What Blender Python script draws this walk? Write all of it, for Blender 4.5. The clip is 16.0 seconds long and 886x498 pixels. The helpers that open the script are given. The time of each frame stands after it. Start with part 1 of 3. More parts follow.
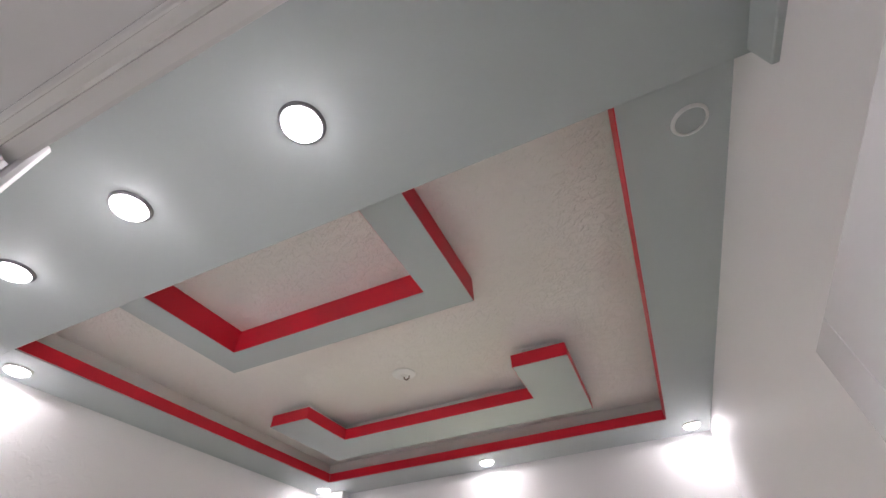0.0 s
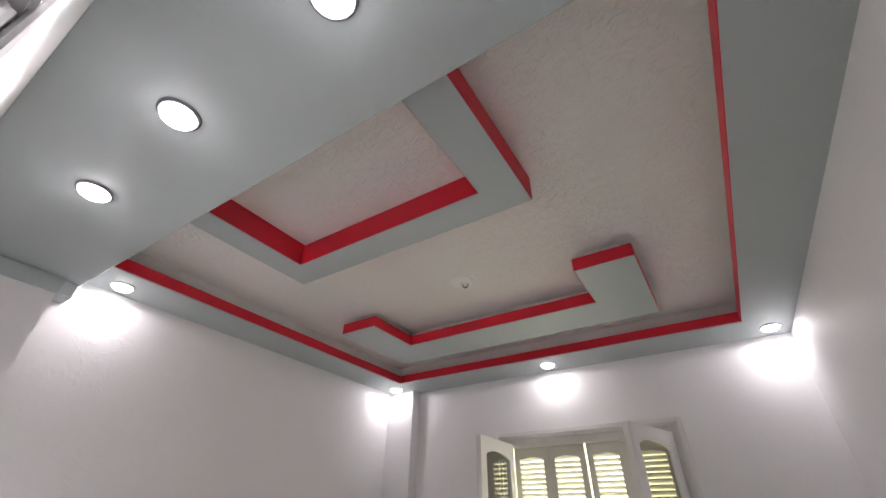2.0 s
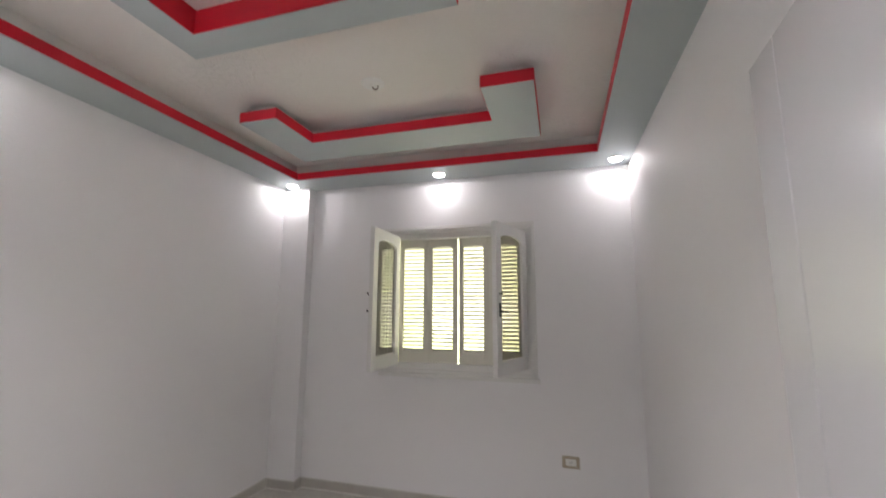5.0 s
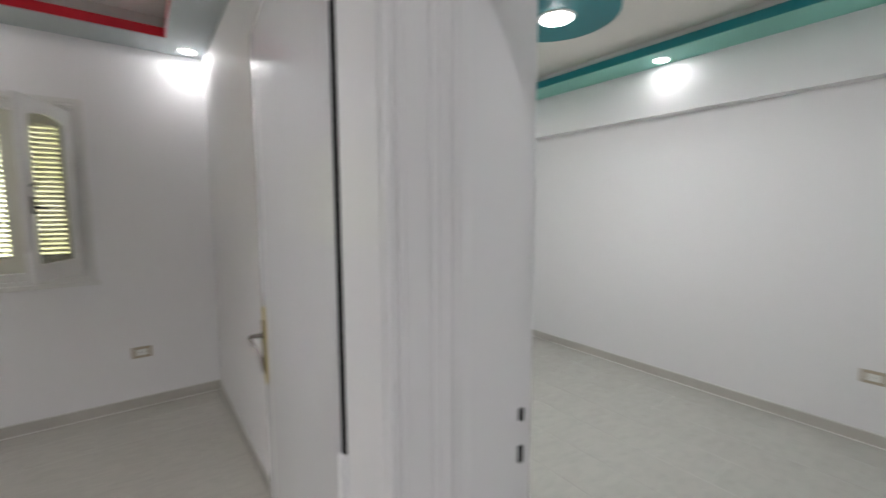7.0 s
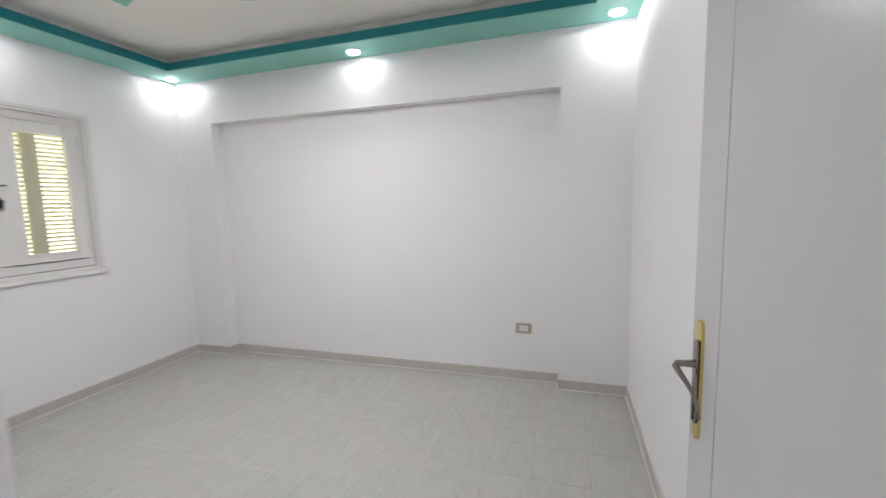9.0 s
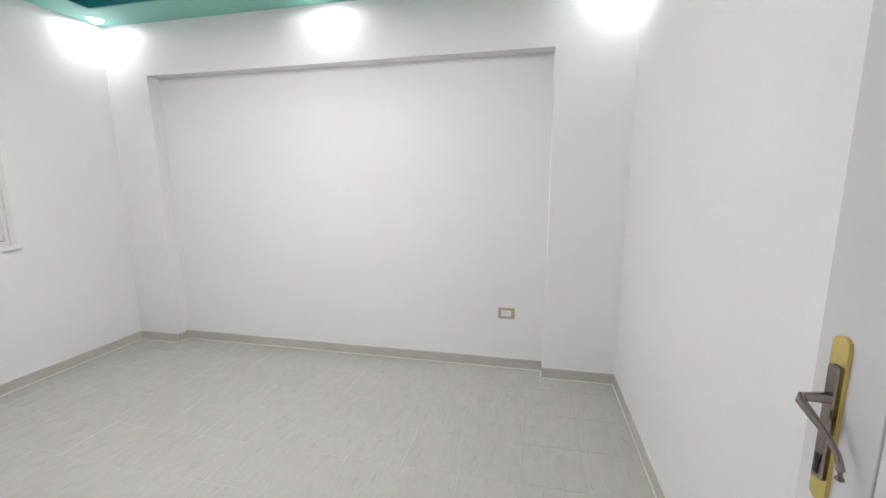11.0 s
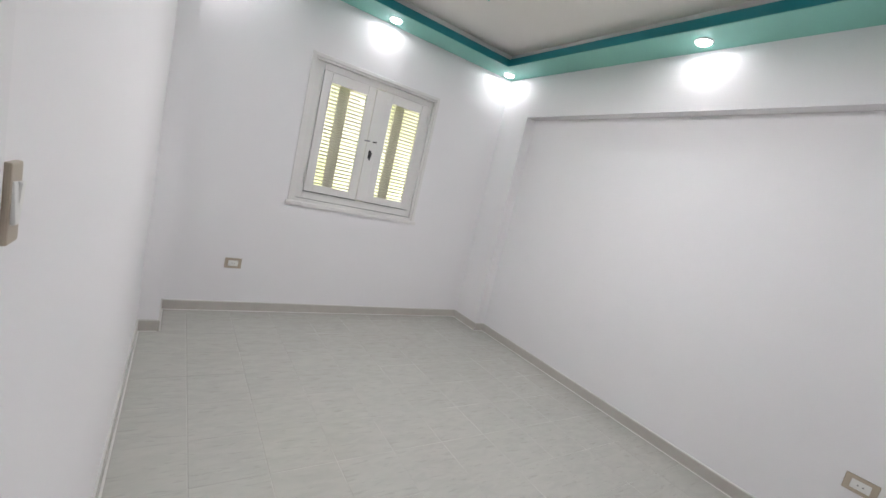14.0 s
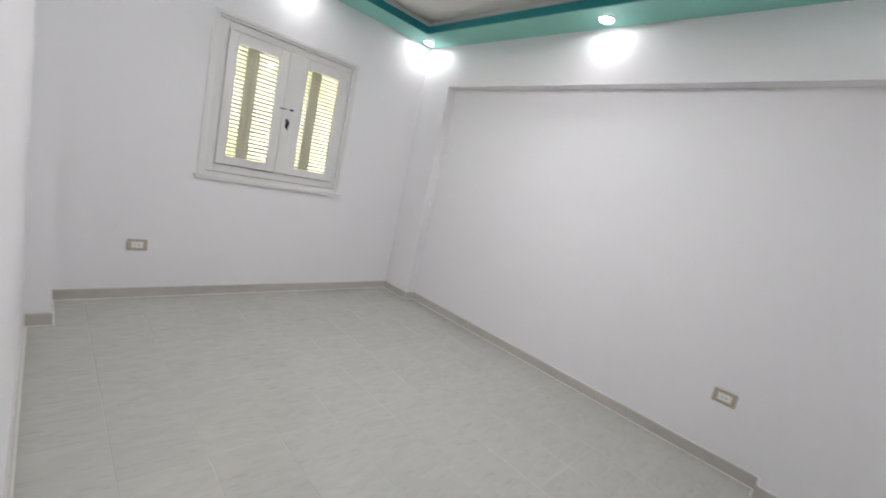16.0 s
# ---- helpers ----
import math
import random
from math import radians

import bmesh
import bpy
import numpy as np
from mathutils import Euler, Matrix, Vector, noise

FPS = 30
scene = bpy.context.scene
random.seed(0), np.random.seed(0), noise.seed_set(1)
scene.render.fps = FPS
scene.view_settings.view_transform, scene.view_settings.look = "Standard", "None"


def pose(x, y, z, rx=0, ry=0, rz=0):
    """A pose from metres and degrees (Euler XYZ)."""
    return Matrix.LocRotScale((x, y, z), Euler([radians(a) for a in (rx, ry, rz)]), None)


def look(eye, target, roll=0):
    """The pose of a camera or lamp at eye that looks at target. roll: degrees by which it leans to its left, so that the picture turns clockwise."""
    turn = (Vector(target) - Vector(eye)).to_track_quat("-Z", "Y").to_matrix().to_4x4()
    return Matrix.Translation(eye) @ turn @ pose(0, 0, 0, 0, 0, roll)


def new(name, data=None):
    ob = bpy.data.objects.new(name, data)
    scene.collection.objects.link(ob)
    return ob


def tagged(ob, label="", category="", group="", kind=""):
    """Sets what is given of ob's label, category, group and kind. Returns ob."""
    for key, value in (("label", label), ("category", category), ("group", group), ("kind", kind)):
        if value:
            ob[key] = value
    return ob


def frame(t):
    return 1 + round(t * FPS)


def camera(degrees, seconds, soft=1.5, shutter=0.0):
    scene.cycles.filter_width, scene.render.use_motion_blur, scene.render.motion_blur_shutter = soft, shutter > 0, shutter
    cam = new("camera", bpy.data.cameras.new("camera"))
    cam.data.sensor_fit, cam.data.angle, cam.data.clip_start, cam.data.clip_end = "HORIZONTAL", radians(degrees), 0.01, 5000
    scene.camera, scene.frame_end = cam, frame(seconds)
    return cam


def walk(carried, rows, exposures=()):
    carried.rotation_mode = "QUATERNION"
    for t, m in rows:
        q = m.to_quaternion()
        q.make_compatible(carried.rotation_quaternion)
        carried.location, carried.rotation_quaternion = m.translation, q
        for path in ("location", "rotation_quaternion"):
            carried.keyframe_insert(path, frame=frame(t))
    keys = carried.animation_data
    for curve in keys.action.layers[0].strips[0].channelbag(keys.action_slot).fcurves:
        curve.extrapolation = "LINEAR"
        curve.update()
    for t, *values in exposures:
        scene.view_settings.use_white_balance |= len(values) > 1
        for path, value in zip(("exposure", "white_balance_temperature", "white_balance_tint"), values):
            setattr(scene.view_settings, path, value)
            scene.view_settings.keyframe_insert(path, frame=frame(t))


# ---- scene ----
cam = camera(95.2, 16.0, soft=1.5, shutter=0.4)
PATH = [
    (0, (-0.459, -3.149, 1.654), (-1.014, -1.849, 3.069), -2.4),
    (0.5, (-0.448, -3.144, 1.657), (-1.09, -1.87, 3.059), -2.1),
    (1, (-0.461, -3.118, 1.648), (-1.221, -1.846, 2.991), -0.9),
    (1.5, (-0.495, -3.084, 1.641), (-1.346, -1.752, 2.866), 0.6),
    (2, (-0.512, -3.061, 1.632), (-1.414, -1.677, 2.759), 0.9),
    (2.5, (-0.517, -3.046, 1.633), (-1.393, -1.63, 2.741), 0.3),
    (3, (-0.514, -3.031, 1.631), (-1.407, -1.617, 2.728), 0.6),
    (3.2, (-0.517, -3.035, 1.631), (-1.413, -1.622, 2.726), 0.5),
    (5.3, (-0.527, -3.313, 1.492), (-0.985, -1.371, 1.634), 1.4),
    (5.5, (-0.51, -3.358, 1.496), (-0.918, -1.401, 1.546), 2.1),
    (6, (-0.421, -3.538, 1.479), (-0.666, -1.557, 1.357), 2.0),
    (6.5, (-0.393, -3.6, 1.473), (0.005, -1.642, 1.383), 0.2),
    (7, (-0.421, -3.704, 1.475), (0.758, -2.1, 1.279), -0.2),
    (7.5, (-0.406, -3.777, 1.482), (1.172, -2.559, 1.323), 1.8),
    (8, (-0.34, -3.761, 1.478), (1.408, -2.8, 1.323), 1.0),
    (8.5, (-0.181, -3.723, 1.454), (1.672, -2.992, 1.279), -1.6),
    (9, (-0.051, -3.671, 1.439), (1.847, -3.083, 1.216), -1.5),
    (9.2, (0.001, -3.634, 1.436), (1.945, -3.205, 1.254), -1.7),
    (11.5, (0.233, -3.507, 1.403), (2.127, -3.011, 0.995), -0.3),
    (12, (0.279, -3.55, 1.421), (2.013, -2.624, 1.051), 0.2),
    (12.5, (0.393, -3.696, 1.344), (1.79, -2.28, 1.139), 5.4),
    (13, (0.301, -3.613, 1.333), (1.484, -2.014, 1.12), 9.0),
    (13.5, (0.277, -3.593, 1.344), (1.386, -1.952, 1.071), 13.1),
    (14, (0.271, -3.607, 1.347), (1.388, -1.972, 1.073), 13.2),
    (14.5, (0.261, -3.613, 1.346), (1.413, -2.007, 1.045), 13.0),
    (15, (0.247, -3.62, 1.352), (1.433, -2.032, 1.087), 13.1),
    (15.5, (0.235, -3.633, 1.356), (1.463, -2.07, 1.132), 12.4),
    (16, (0.208, -3.634, 1.331), (1.621, -2.257, 1.004), 12.3),
]
EXPOSURES = [(0.0, 1.06, 6580, 12.5), (1.2, 0.9, 6580, 12.5), (2.0, 0.78, 6580, 12.5), (3.2, 0.74, 6600, 12.5), (5.4, 0.82, 6580, 9.5), (6.4, 0.72, 6620, 8), (7.0, 0.70, 6460, 5), (7.6, 0.92, 6420, 4.5), (9.0, 0.98, 6460, 9), (11.4, 1.24, 6460, 9.5), (12.4, 0.93, 6400, 9.2), (16.0, 0.92, 6400, 9.2)]
walk(cam, [(t, look(eye, target, roll)) for t, eye, target, roll in PATH], EXPOSURES)

# ---- world and light levels ----
world = bpy.data.worlds.new("world")
scene.world = world
world.use_nodes = True
wn = world.node_tree.nodes
sky = wn.new("ShaderNodeTexSky")
sky.sky_type, sky.sun_disc, sky.sun_elevation, sky.sun_rotation = "NISHITA", False, radians(41), radians(-14)
world.node_tree.links.new(sky.outputs[0], wn["Background"].inputs[0])
wn["Background"].inputs[1].default_value = 0.1
sd = bpy.data.lights.new("sun", "SUN")
sd.energy, sd.angle, sd.color = 5.0, radians(0.5), (1.0, 0.95, 0.86)
sun = new("sun", sd)
sun.matrix_basis = Vector((0.29, -1.15, -1.03)).to_track_quat("-Z", "Y").to_matrix().to_4x4()
LAMP = 16.0          # emission of a downlight lens
BEAM = 1.8           # watts of a small border downlight
LARGE = 2.8          # watts of the downlights in the grey beam
DRUM = 13.0          # watts of the wide lamp in the teal drum
HALL = 4.8           # watts of an unseen lamp added in the hall
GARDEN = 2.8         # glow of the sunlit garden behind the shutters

# ---- dimensions (metres): origin at the floor in the north-east corner of the red room ----
AW, AE, AN, AS = -3.005, 0.0, 0.0, -3.12        # red room
HN = -3.25                                      # hall face of the red room's south wall
BW, BE, BN, BS = 0.155, 3.048, -0.065, -4.104   # teal room
REC = 0.108                                     # depth of the niche in the east wall
HW = -0.05                                      # hall face of the teal room's west wall
CA, CB = 2.77, 2.762                            # ceilings
ZA, ZB = 2.62, 2.633                            # undersides of the dropped borders
DOORH = 2.01


# ---- materials ----
def node_mat(name):
    m = bpy.data.materials.new(name)
    m.use_nodes = True
    return m, m.node_tree.nodes, m.node_tree.links, m.node_tree.nodes["Principled BSDF"]


def surface(name, color, rough=0.6, metal=0.0, var=0.06, big=1.2, fine=60.0, bump=0.15, dist=0.002, coat=0.0, spec=0.5, tint=None):
    """Paint, plaster or metal with broad stains, fine grain and a little relief."""
    m, n, l, bs = node_mat(name)
    tc = n.new("ShaderNodeTexCoord")
    nb, nf = n.new("ShaderNodeTexNoise"), n.new("ShaderNodeTexNoise")
    nb.inputs["Scale"].default_value, nb.inputs["Detail"].default_value = big, 5
    nf.inputs["Scale"].default_value, nf.inputs["Detail"].default_value = fine, 4
    for q in (nb, nf):
        l.new(tc.outputs["Object"], q.inputs["Vector"])
    ramp = n.new("ShaderNodeMixRGB")
    other = tint or [c * (1 - 2 * var) for c in color]
    ramp.inputs[1].default_value = (*color, 1)
    ramp.inputs[2].default_value = (*other, 1)
    l.new(nb.outputs["Fac"], ramp.inputs[0])
    grain = n.new("ShaderNodeMixRGB")
    grain.blend_type = "MULTIPLY"
    grain.inputs[0].default_value = var
    l.new(ramp.outputs[0], grain.inputs[1])
    l.new(nf.outputs["Color"], grain.inputs[2])
    l.new(grain.outputs[0], bs.inputs["Base Color"])
    rr = n.new("ShaderNodeMapRange")
    rr.inputs["To Min"].default_value, rr.inputs["To Max"].default_value = max(0.02, rough - 0.08), min(1, rough + 0.08)
    l.new(nb.outputs["Fac"], rr.inputs["Value"])
    l.new(rr.outputs[0], bs.inputs["Roughness"])
    bs.inputs["Metallic"].default_value = metal
    bs.inputs["Coat Weight"].default_value = coat
    bs.inputs["Specular IOR Level"].default_value = spec
    bp = n.new("ShaderNodeBump")
    bp.inputs["Strength"].default_value, bp.inputs["Distance"].default_value = bump, dist
    l.new(nf.outputs["Fac"], bp.inputs["Height"])
    l.new(bp.outputs[0], bs.inputs["Normal"])
    return m


def stucco(name, color, amount=0.6):
    """Trowelled plaster ceiling with short raised flecks."""
    m, n, l, bs = node_mat(name)
    tc = n.new("ShaderNodeTexCoord")
    mp = n.new("ShaderNodeMapping")
    mp.inputs["Scale"].default_value = (1.0, 1.35, 1.0)
    l.new(tc.outputs["Object"], mp.inputs["Vector"])
    warp = n.new("ShaderNodeTexNoise")
    warp.inputs["Scale"].default_value, warp.inputs["Detail"].default_value = 16, 4
    l.new(mp.outputs[0], warp.inputs["Vector"])
    add = n.new("ShaderNodeVectorMath")
    add.operation = "MULTIPLY_ADD"
    add.inputs[1].default_value = (0.12, 0.12, 0.12)
    l.new(warp.outputs["Color"], add.inputs[0])
    l.new(mp.outputs[0], add.inputs[2])
    fleck = n.new("ShaderNodeTexNoise")
    fleck.inputs["Scale"].default_value, fleck.inputs["Detail"].default_value, fleck.inputs["Roughness"].default_value = 38, 4, 0.6
    l.new(add.outputs[0], fleck.inputs["Vector"])
    r = n.new("ShaderNodeValToRGB")
    r.color_ramp.elements[0].position, r.color_ramp.elements[1].position = 0.46, 0.74
    l.new(fleck.outputs["Fac"], r.inputs[0])
    bp = n.new("ShaderNodeBump")
    bp.inputs["Strength"].default_value, bp.inputs["Distance"].default_value = amount, 0.007
    l.new(r.outputs[0], bp.inputs["Height"])
    l.new(bp.outputs[0], bs.inputs["Normal"])
    big = n.new("ShaderNodeTexNoise")
    big.inputs["Scale"].default_value = 1.5
    l.new(tc.outputs["Object"], big.inputs["Vector"])
    mix = n.new("ShaderNodeMixRGB")
    mix.inputs[1].default_value = (*color, 1)
    mix.inputs[2].default_value = (color[0] * 0.93, color[1] * 0.92, color[2] * 0.9, 1)
    l.new(big.outputs["Fac"], mix.inputs[0])
    l.new(mix.outputs[0], bs.inputs["Base Color"])
    bs.inputs["Roughness"].default_value = 0.85
    return m


def patched_wall(name, color):
    """Satin wall paint over plaster; smooth trowel waves, with a rough unlevelled patch high on one wall."""
    m = surface(name, color, 0.62, var=0.03, big=0.7, fine=120, bump=0.1, dist=0.0006)
    n, l = m.node_tree.nodes, m.node_tree.links
    bs = n["Principled BSDF"]
    old = bs.inputs["Normal"].links[0].from_node
    tc = n.new("ShaderNodeTexCoord")
    wave = n.new("ShaderNodeTexNoise")
    wave.inputs["Scale"].default_value, wave.inputs["Detail"].default_value = 3.2, 2
    l.new(tc.outputs["Object"], wave.inputs["Vector"])
    b2 = n.new("ShaderNodeBump")
    b2.inputs["Strength"].default_value, b2.inputs["Distance"].default_value = 0.25, 0.012
    l.new(wave.outputs["Fac"], b2.inputs["Height"])
    l.new(b2.outputs[0], old.inputs["Normal"])
    # patch mask: a ball round the spot on the west wall of the red room
    dist = n.new("ShaderNodeVectorMath")
    dist.operation = "DISTANCE"
    dist.inputs[1].default_value = (AW, -2.25, 2.12)
    l.new(tc.outputs["Object"], dist.inputs[0])
    mask = n.new("ShaderNodeMapRange")
    mask.inputs["From Min"].default_value, mask.inputs["From Max"].default_value = 0.62, 0.25
    l.new(dist.outputs["Value"], mask.inputs["Value"])
    flake = n.new("ShaderNodeTexNoise")
    flake.inputs["Scale"].default_value, flake.inputs["Detail"].default_value, flake.inputs["Distortion"].default_value = 17, 3, 1.2
    l.new(tc.outputs["Object"], flake.inputs["Vector"])
    cut = n.new("ShaderNodeValToRGB")
    cut.color_ramp.elements[0].position, cut.color_ramp.elements[1].position = 0.54, 0.6
    l.new(flake.outputs["Fac"], cut.inputs[0])
    mul = n.new("ShaderNodeMath")
    mul.operation = "MULTIPLY"
    l.new(mask.outputs[0], mul.inputs[0])
    l.new(cut.outputs[0], mul.inputs[1])
    b3 = n.new("ShaderNodeBump")
    b3.inputs["Strength"].default_value, b3.inputs["Distance"].default_value = 0.24, 0.004
    l.new(mul.outputs[0], b3.inputs["Height"])
    l.new(old.outputs[0], b3.inputs["Normal"])
    l.new(b3.outputs[0], bs.inputs["Normal"])
    return m


def tile_mat(name, light, dark, rough, vein):
    """Glazed floor tile with soft cloudy streaks; each tile shifts a little in tone."""
    m, n, l, bs = node_mat(name)
    tc, info = n.new("ShaderNodeTexCoord"), n.new("ShaderNodeObjectInfo")
    mp = n.new("ShaderNodeMapping")
    mp.inputs["Scale"].default_value = (4.0, 10.0, 4.0)
    mp.inputs["Rotation"].default_value = (0, 0, 0.12)
    comb = n.new("ShaderNodeCombineXYZ")
    mulr = n.new("ShaderNodeMath")
    mulr.operation = "MULTIPLY"
    mulr.inputs[1].default_value = 40
    l.new(info.outputs["Random"], mulr.inputs[0])
    l.new(mulr.outputs[0], comb.inputs["Z"])
    geo = n.new("ShaderNodeNewGeometry")
    add = n.new("ShaderNodeVectorMath")
    l.new(geo.outputs["Position"], add.inputs[0])
    l.new(comb.outputs[0], add.inputs[1])
    l.new(add.outputs[0], mp.inputs["Vector"])
    a = n.new("ShaderNodeTexNoise")
    a.inputs["Scale"].default_value, a.inputs["Detail"].default_value, a.inputs["Distortion"].default_value = 2.2, 8, 0.6
    l.new(mp.outputs[0], a.inputs["Vector"])
    ramp = n.new("ShaderNodeValToRGB")
    e = ramp.color_ramp.elements
    e[0].position, e[0].color = 0.36, (*dark, 1)
    e[1].position, e[1].color = 0.62, (*light, 1)
    l.new(a.outputs["Fac"], ramp.inputs[0])
    # sparse darker hair veins
    v = n.new("ShaderNodeTexNoise")
    v.inputs["Scale"].default_value, v.inputs["Detail"].default_value, v.inputs["Distortion"].default_value = 5.0, 4, 0.4
    mv = n.new("ShaderNodeMapping")
    mv.inputs["Scale"].default_value = (2.2, 13.0, 3.0)
    mv.inputs["Rotation"].default_value = (0, 0, 0.1)
    l.new(add.outputs[0], mv.inputs["Vector"])
    l.new(mv.outputs[0], v.inputs["Vector"])
    vr = n.new("ShaderNodeValToRGB")
    ve = vr.color_ramp.elements
    ve[0].position, ve[0].color = 0.60, (1, 1, 1, 1)
    ve[1].position, ve[1].color = 0.68, (vein, vein, vein, 1)
    back = vr.color_ramp.elements.new(0.78)
    back.color = (1, 1, 1, 1)
    l.new(v.outputs["Fac"], vr.inputs[0])
    mul = n.new("ShaderNodeMixRGB")
    mul.blend_type = "MULTIPLY"
    mul.inputs[0].default_value = 1
    l.new(ramp.outputs[0], mul.inputs[1])
    l.new(vr.outputs[0], mul.inputs[2])
    tone = n.new("ShaderNodeHueSaturation")
    tr = n.new("ShaderNodeMapRange")
    tr.inputs["To Min"].default_value, tr.inputs["To Max"].default_value = 0.988, 1.012
    l.new(info.outputs["Random"], tr.inputs["Value"])
    l.new(tr.outputs[0], tone.inputs["Value"])
    l.new(mul.outputs[0], tone.inputs["Color"])
    l.new(tone.outputs[0], bs.inputs["Base Color"])
    rr = n.new("ShaderNodeMapRange")
    rr.inputs["To Min"].default_value, rr.inputs["To Max"].default_value = rough - 0.05, rough + 0.07
    l.new(a.outputs["Fac"], rr.inputs["Value"])
    l.new(rr.outputs[0], bs.inputs["Roughness"])
    bp = n.new("ShaderNodeBump")
    bp.inputs["Strength"].default_value, bp.inputs["Distance"].default_value = 0.06, 0.001
    l.new(a.outputs["Fac"], bp.inputs["Height"])
    l.new(bp.outputs[0], bs.inputs["Normal"])
    return m


def glow(name, color, strength):
    m, n, l, bs = node_mat(name)
    bs.inputs["Base Color"].default_value = (0.8, 0.8, 0.8, 1)
    bs.inputs["Emission Color"].default_value = (*color, 1)
    bs.inputs["Emission Strength"].default_value = strength
    return m


def garden_mat():
    """Out-of-focus sunlit leaves and bright sky; their daylight is put in as emission."""
    m, n, l, bs = node_mat("sunlit_garden")
    tc = n.new("ShaderNodeTexCoord")
    a = n.new("ShaderNodeTexNoise")
    a.inputs["Scale"].default_value, a.inputs["Detail"].default_value = 1.6, 4
    l.new(tc.outputs["Object"], a.inputs["Vector"])
    r = n.new("ShaderNodeValToRGB")
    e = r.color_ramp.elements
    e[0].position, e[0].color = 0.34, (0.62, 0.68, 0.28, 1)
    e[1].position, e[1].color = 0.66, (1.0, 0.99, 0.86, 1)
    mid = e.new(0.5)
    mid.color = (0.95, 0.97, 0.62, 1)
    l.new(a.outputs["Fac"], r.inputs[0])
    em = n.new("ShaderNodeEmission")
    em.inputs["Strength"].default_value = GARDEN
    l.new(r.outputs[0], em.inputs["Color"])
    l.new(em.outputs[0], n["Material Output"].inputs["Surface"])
    return m


def glass_mat(name, clear, power):
    m, n, l, bs = node_mat(name)
    tr, gl, mix, fr = n.new("ShaderNodeBsdfTransparent"), n.new("ShaderNodeBsdfGlossy"), n.new("ShaderNodeMixShader"), n.new("ShaderNodeLayerWeight")
    tr.inputs[0].default_value = (*clear, 1)
    gl.inputs["Roughness"].default_value = 0.02
    pw, sc = n.new("ShaderNodeMath"), n.new("ShaderNodeMapRange")
    pw.operation = "POWER"
    pw.inputs[1].default_value = power
    sc.inputs["To Min"].default_value, sc.inputs["To Max"].default_value = 0.04, 0.75
    l.new(fr.outputs["Facing"], pw.inputs[0])
    l.new(pw.outputs[0], sc.inputs["Value"])
    l.new(sc.outputs[0], mix.inputs[0])
    l.new(tr.outputs[0], mix.inputs[1])
    l.new(gl.outputs[0], mix.inputs[2])
    l.new(mix.outputs[0], n["Material Output"].inputs["Surface"])
    return m


M_WALL = patched_wall("wall_paint", (0.86, 0.85, 0.86))
M_CEIL_A = stucco("stucco_ceiling", (0.87, 0.845, 0.825), 0.66)
M_CEIL_B = stucco("plaster_ceiling", (0.85, 0.835, 0.80), 0.16)
M_WHITE = surface("white_emulsion", (0.80, 0.79, 0.77), 0.7, bump=0.2)
M_GREY = surface("grey_ceiling_paint", (0.47, 0.52, 0.53), 0.55, var=0.03, bump=0.15, dist=0.0008)
M_RED = surface("red_gloss_paint", (0.72, 0.012, 0.035), 0.42, var=0.06, fine=50, bump=0.2, dist=0.001)
M_TEAL = surface("dark_teal_paint", (0.012, 0.235, 0.27), 0.45, var=0.05, bump=0.12, dist=0.001)
M_MINT = surface("light_teal_paint", (0.27, 0.62, 0.53), 0.55, var=0.04, bump=0.12, dist=0.001)
M_GLOSS = surface("white_gloss_enamel", (0.80, 0.795, 0.805), 0.34, var=0.03, big=2.5, fine=22, bump=0.2, dist=0.0012, spec=0.3)
M_RIPPLE = surface("rippled_white_gloss", (0.80, 0.795, 0.805), 0.12, var=0.03, big=3, fine=11, bump=0.4, dist=0.004, coat=0.4)
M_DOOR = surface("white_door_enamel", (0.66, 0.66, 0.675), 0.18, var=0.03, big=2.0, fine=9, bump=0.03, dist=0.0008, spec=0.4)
M_WOODW = surface("white_window_paint", (0.80, 0.79, 0.77), 0.38, var=0.05, fine=40, bump=0.2, dist=0.0008)
M_SHUT = surface("cream_shutter_paint", (0.76, 0.74, 0.66), 0.5, var=0.06, fine=40, bump=0.2, dist=0.0008)
M_BASE = surface("beige_skirting_tile", (0.58, 0.555, 0.51), 0.38, var=0.1, big=9, fine=45, bump=0.1)
M_GROUT = surface("white_grout", (0.53, 0.52, 0.485), 0.8, var=0.1, big=2.3, fine=150, tint=(0.43, 0.425, 0.39))
for nd in M_GROUT.node_tree.nodes:      # joints worn to grey over long stretches
    if nd.type == "MIX_RGB" and nd.blend_type == "MIX":
        worn = M_GROUT.node_tree.nodes.new("ShaderNodeMapRange")
        worn.inputs["From Min"].default_value, worn.inputs["From Max"].default_value = 0.37, 0.49
        M_GROUT.node_tree.links.new(nd.inputs[0].links[0].from_socket, worn.inputs["Value"])
        M_GROUT.node_tree.links.new(worn.outputs[0], nd.inputs[0])
M_GROUT_A = surface("grey_grout", (0.49, 0.475, 0.43), 0.3, var=0.06, big=2.3, fine=150)
M_CAULK = surface("white_filler", (0.78, 0.77, 0.74), 0.8, var=0.08, fine=90)
M_TILE = tile_mat("grey_floor_tile", (0.472, 0.466, 0.427), (0.44, 0.437, 0.40), 0.20, 0.88)
M_TILE_A = tile_mat("polished_grey_floor_tile", (0.505, 0.487, 0.443), (0.475, 0.458, 0.416), 0.06, 0.92)
M_BRASS = surface("polished_brass", (0.84, 0.69, 0.26), 0.16, 1.0, var=0.06, fine=80, bump=0.08)
M_STEEL = surface("dark_nickel", (0.36, 0.32, 0.30), 0.19, 1.0, var=0.1, fine=90, bump=0.06)
M_BLACK = surface("black_iron", (0.012, 0.012, 0.013), 0.4, var=0.1)
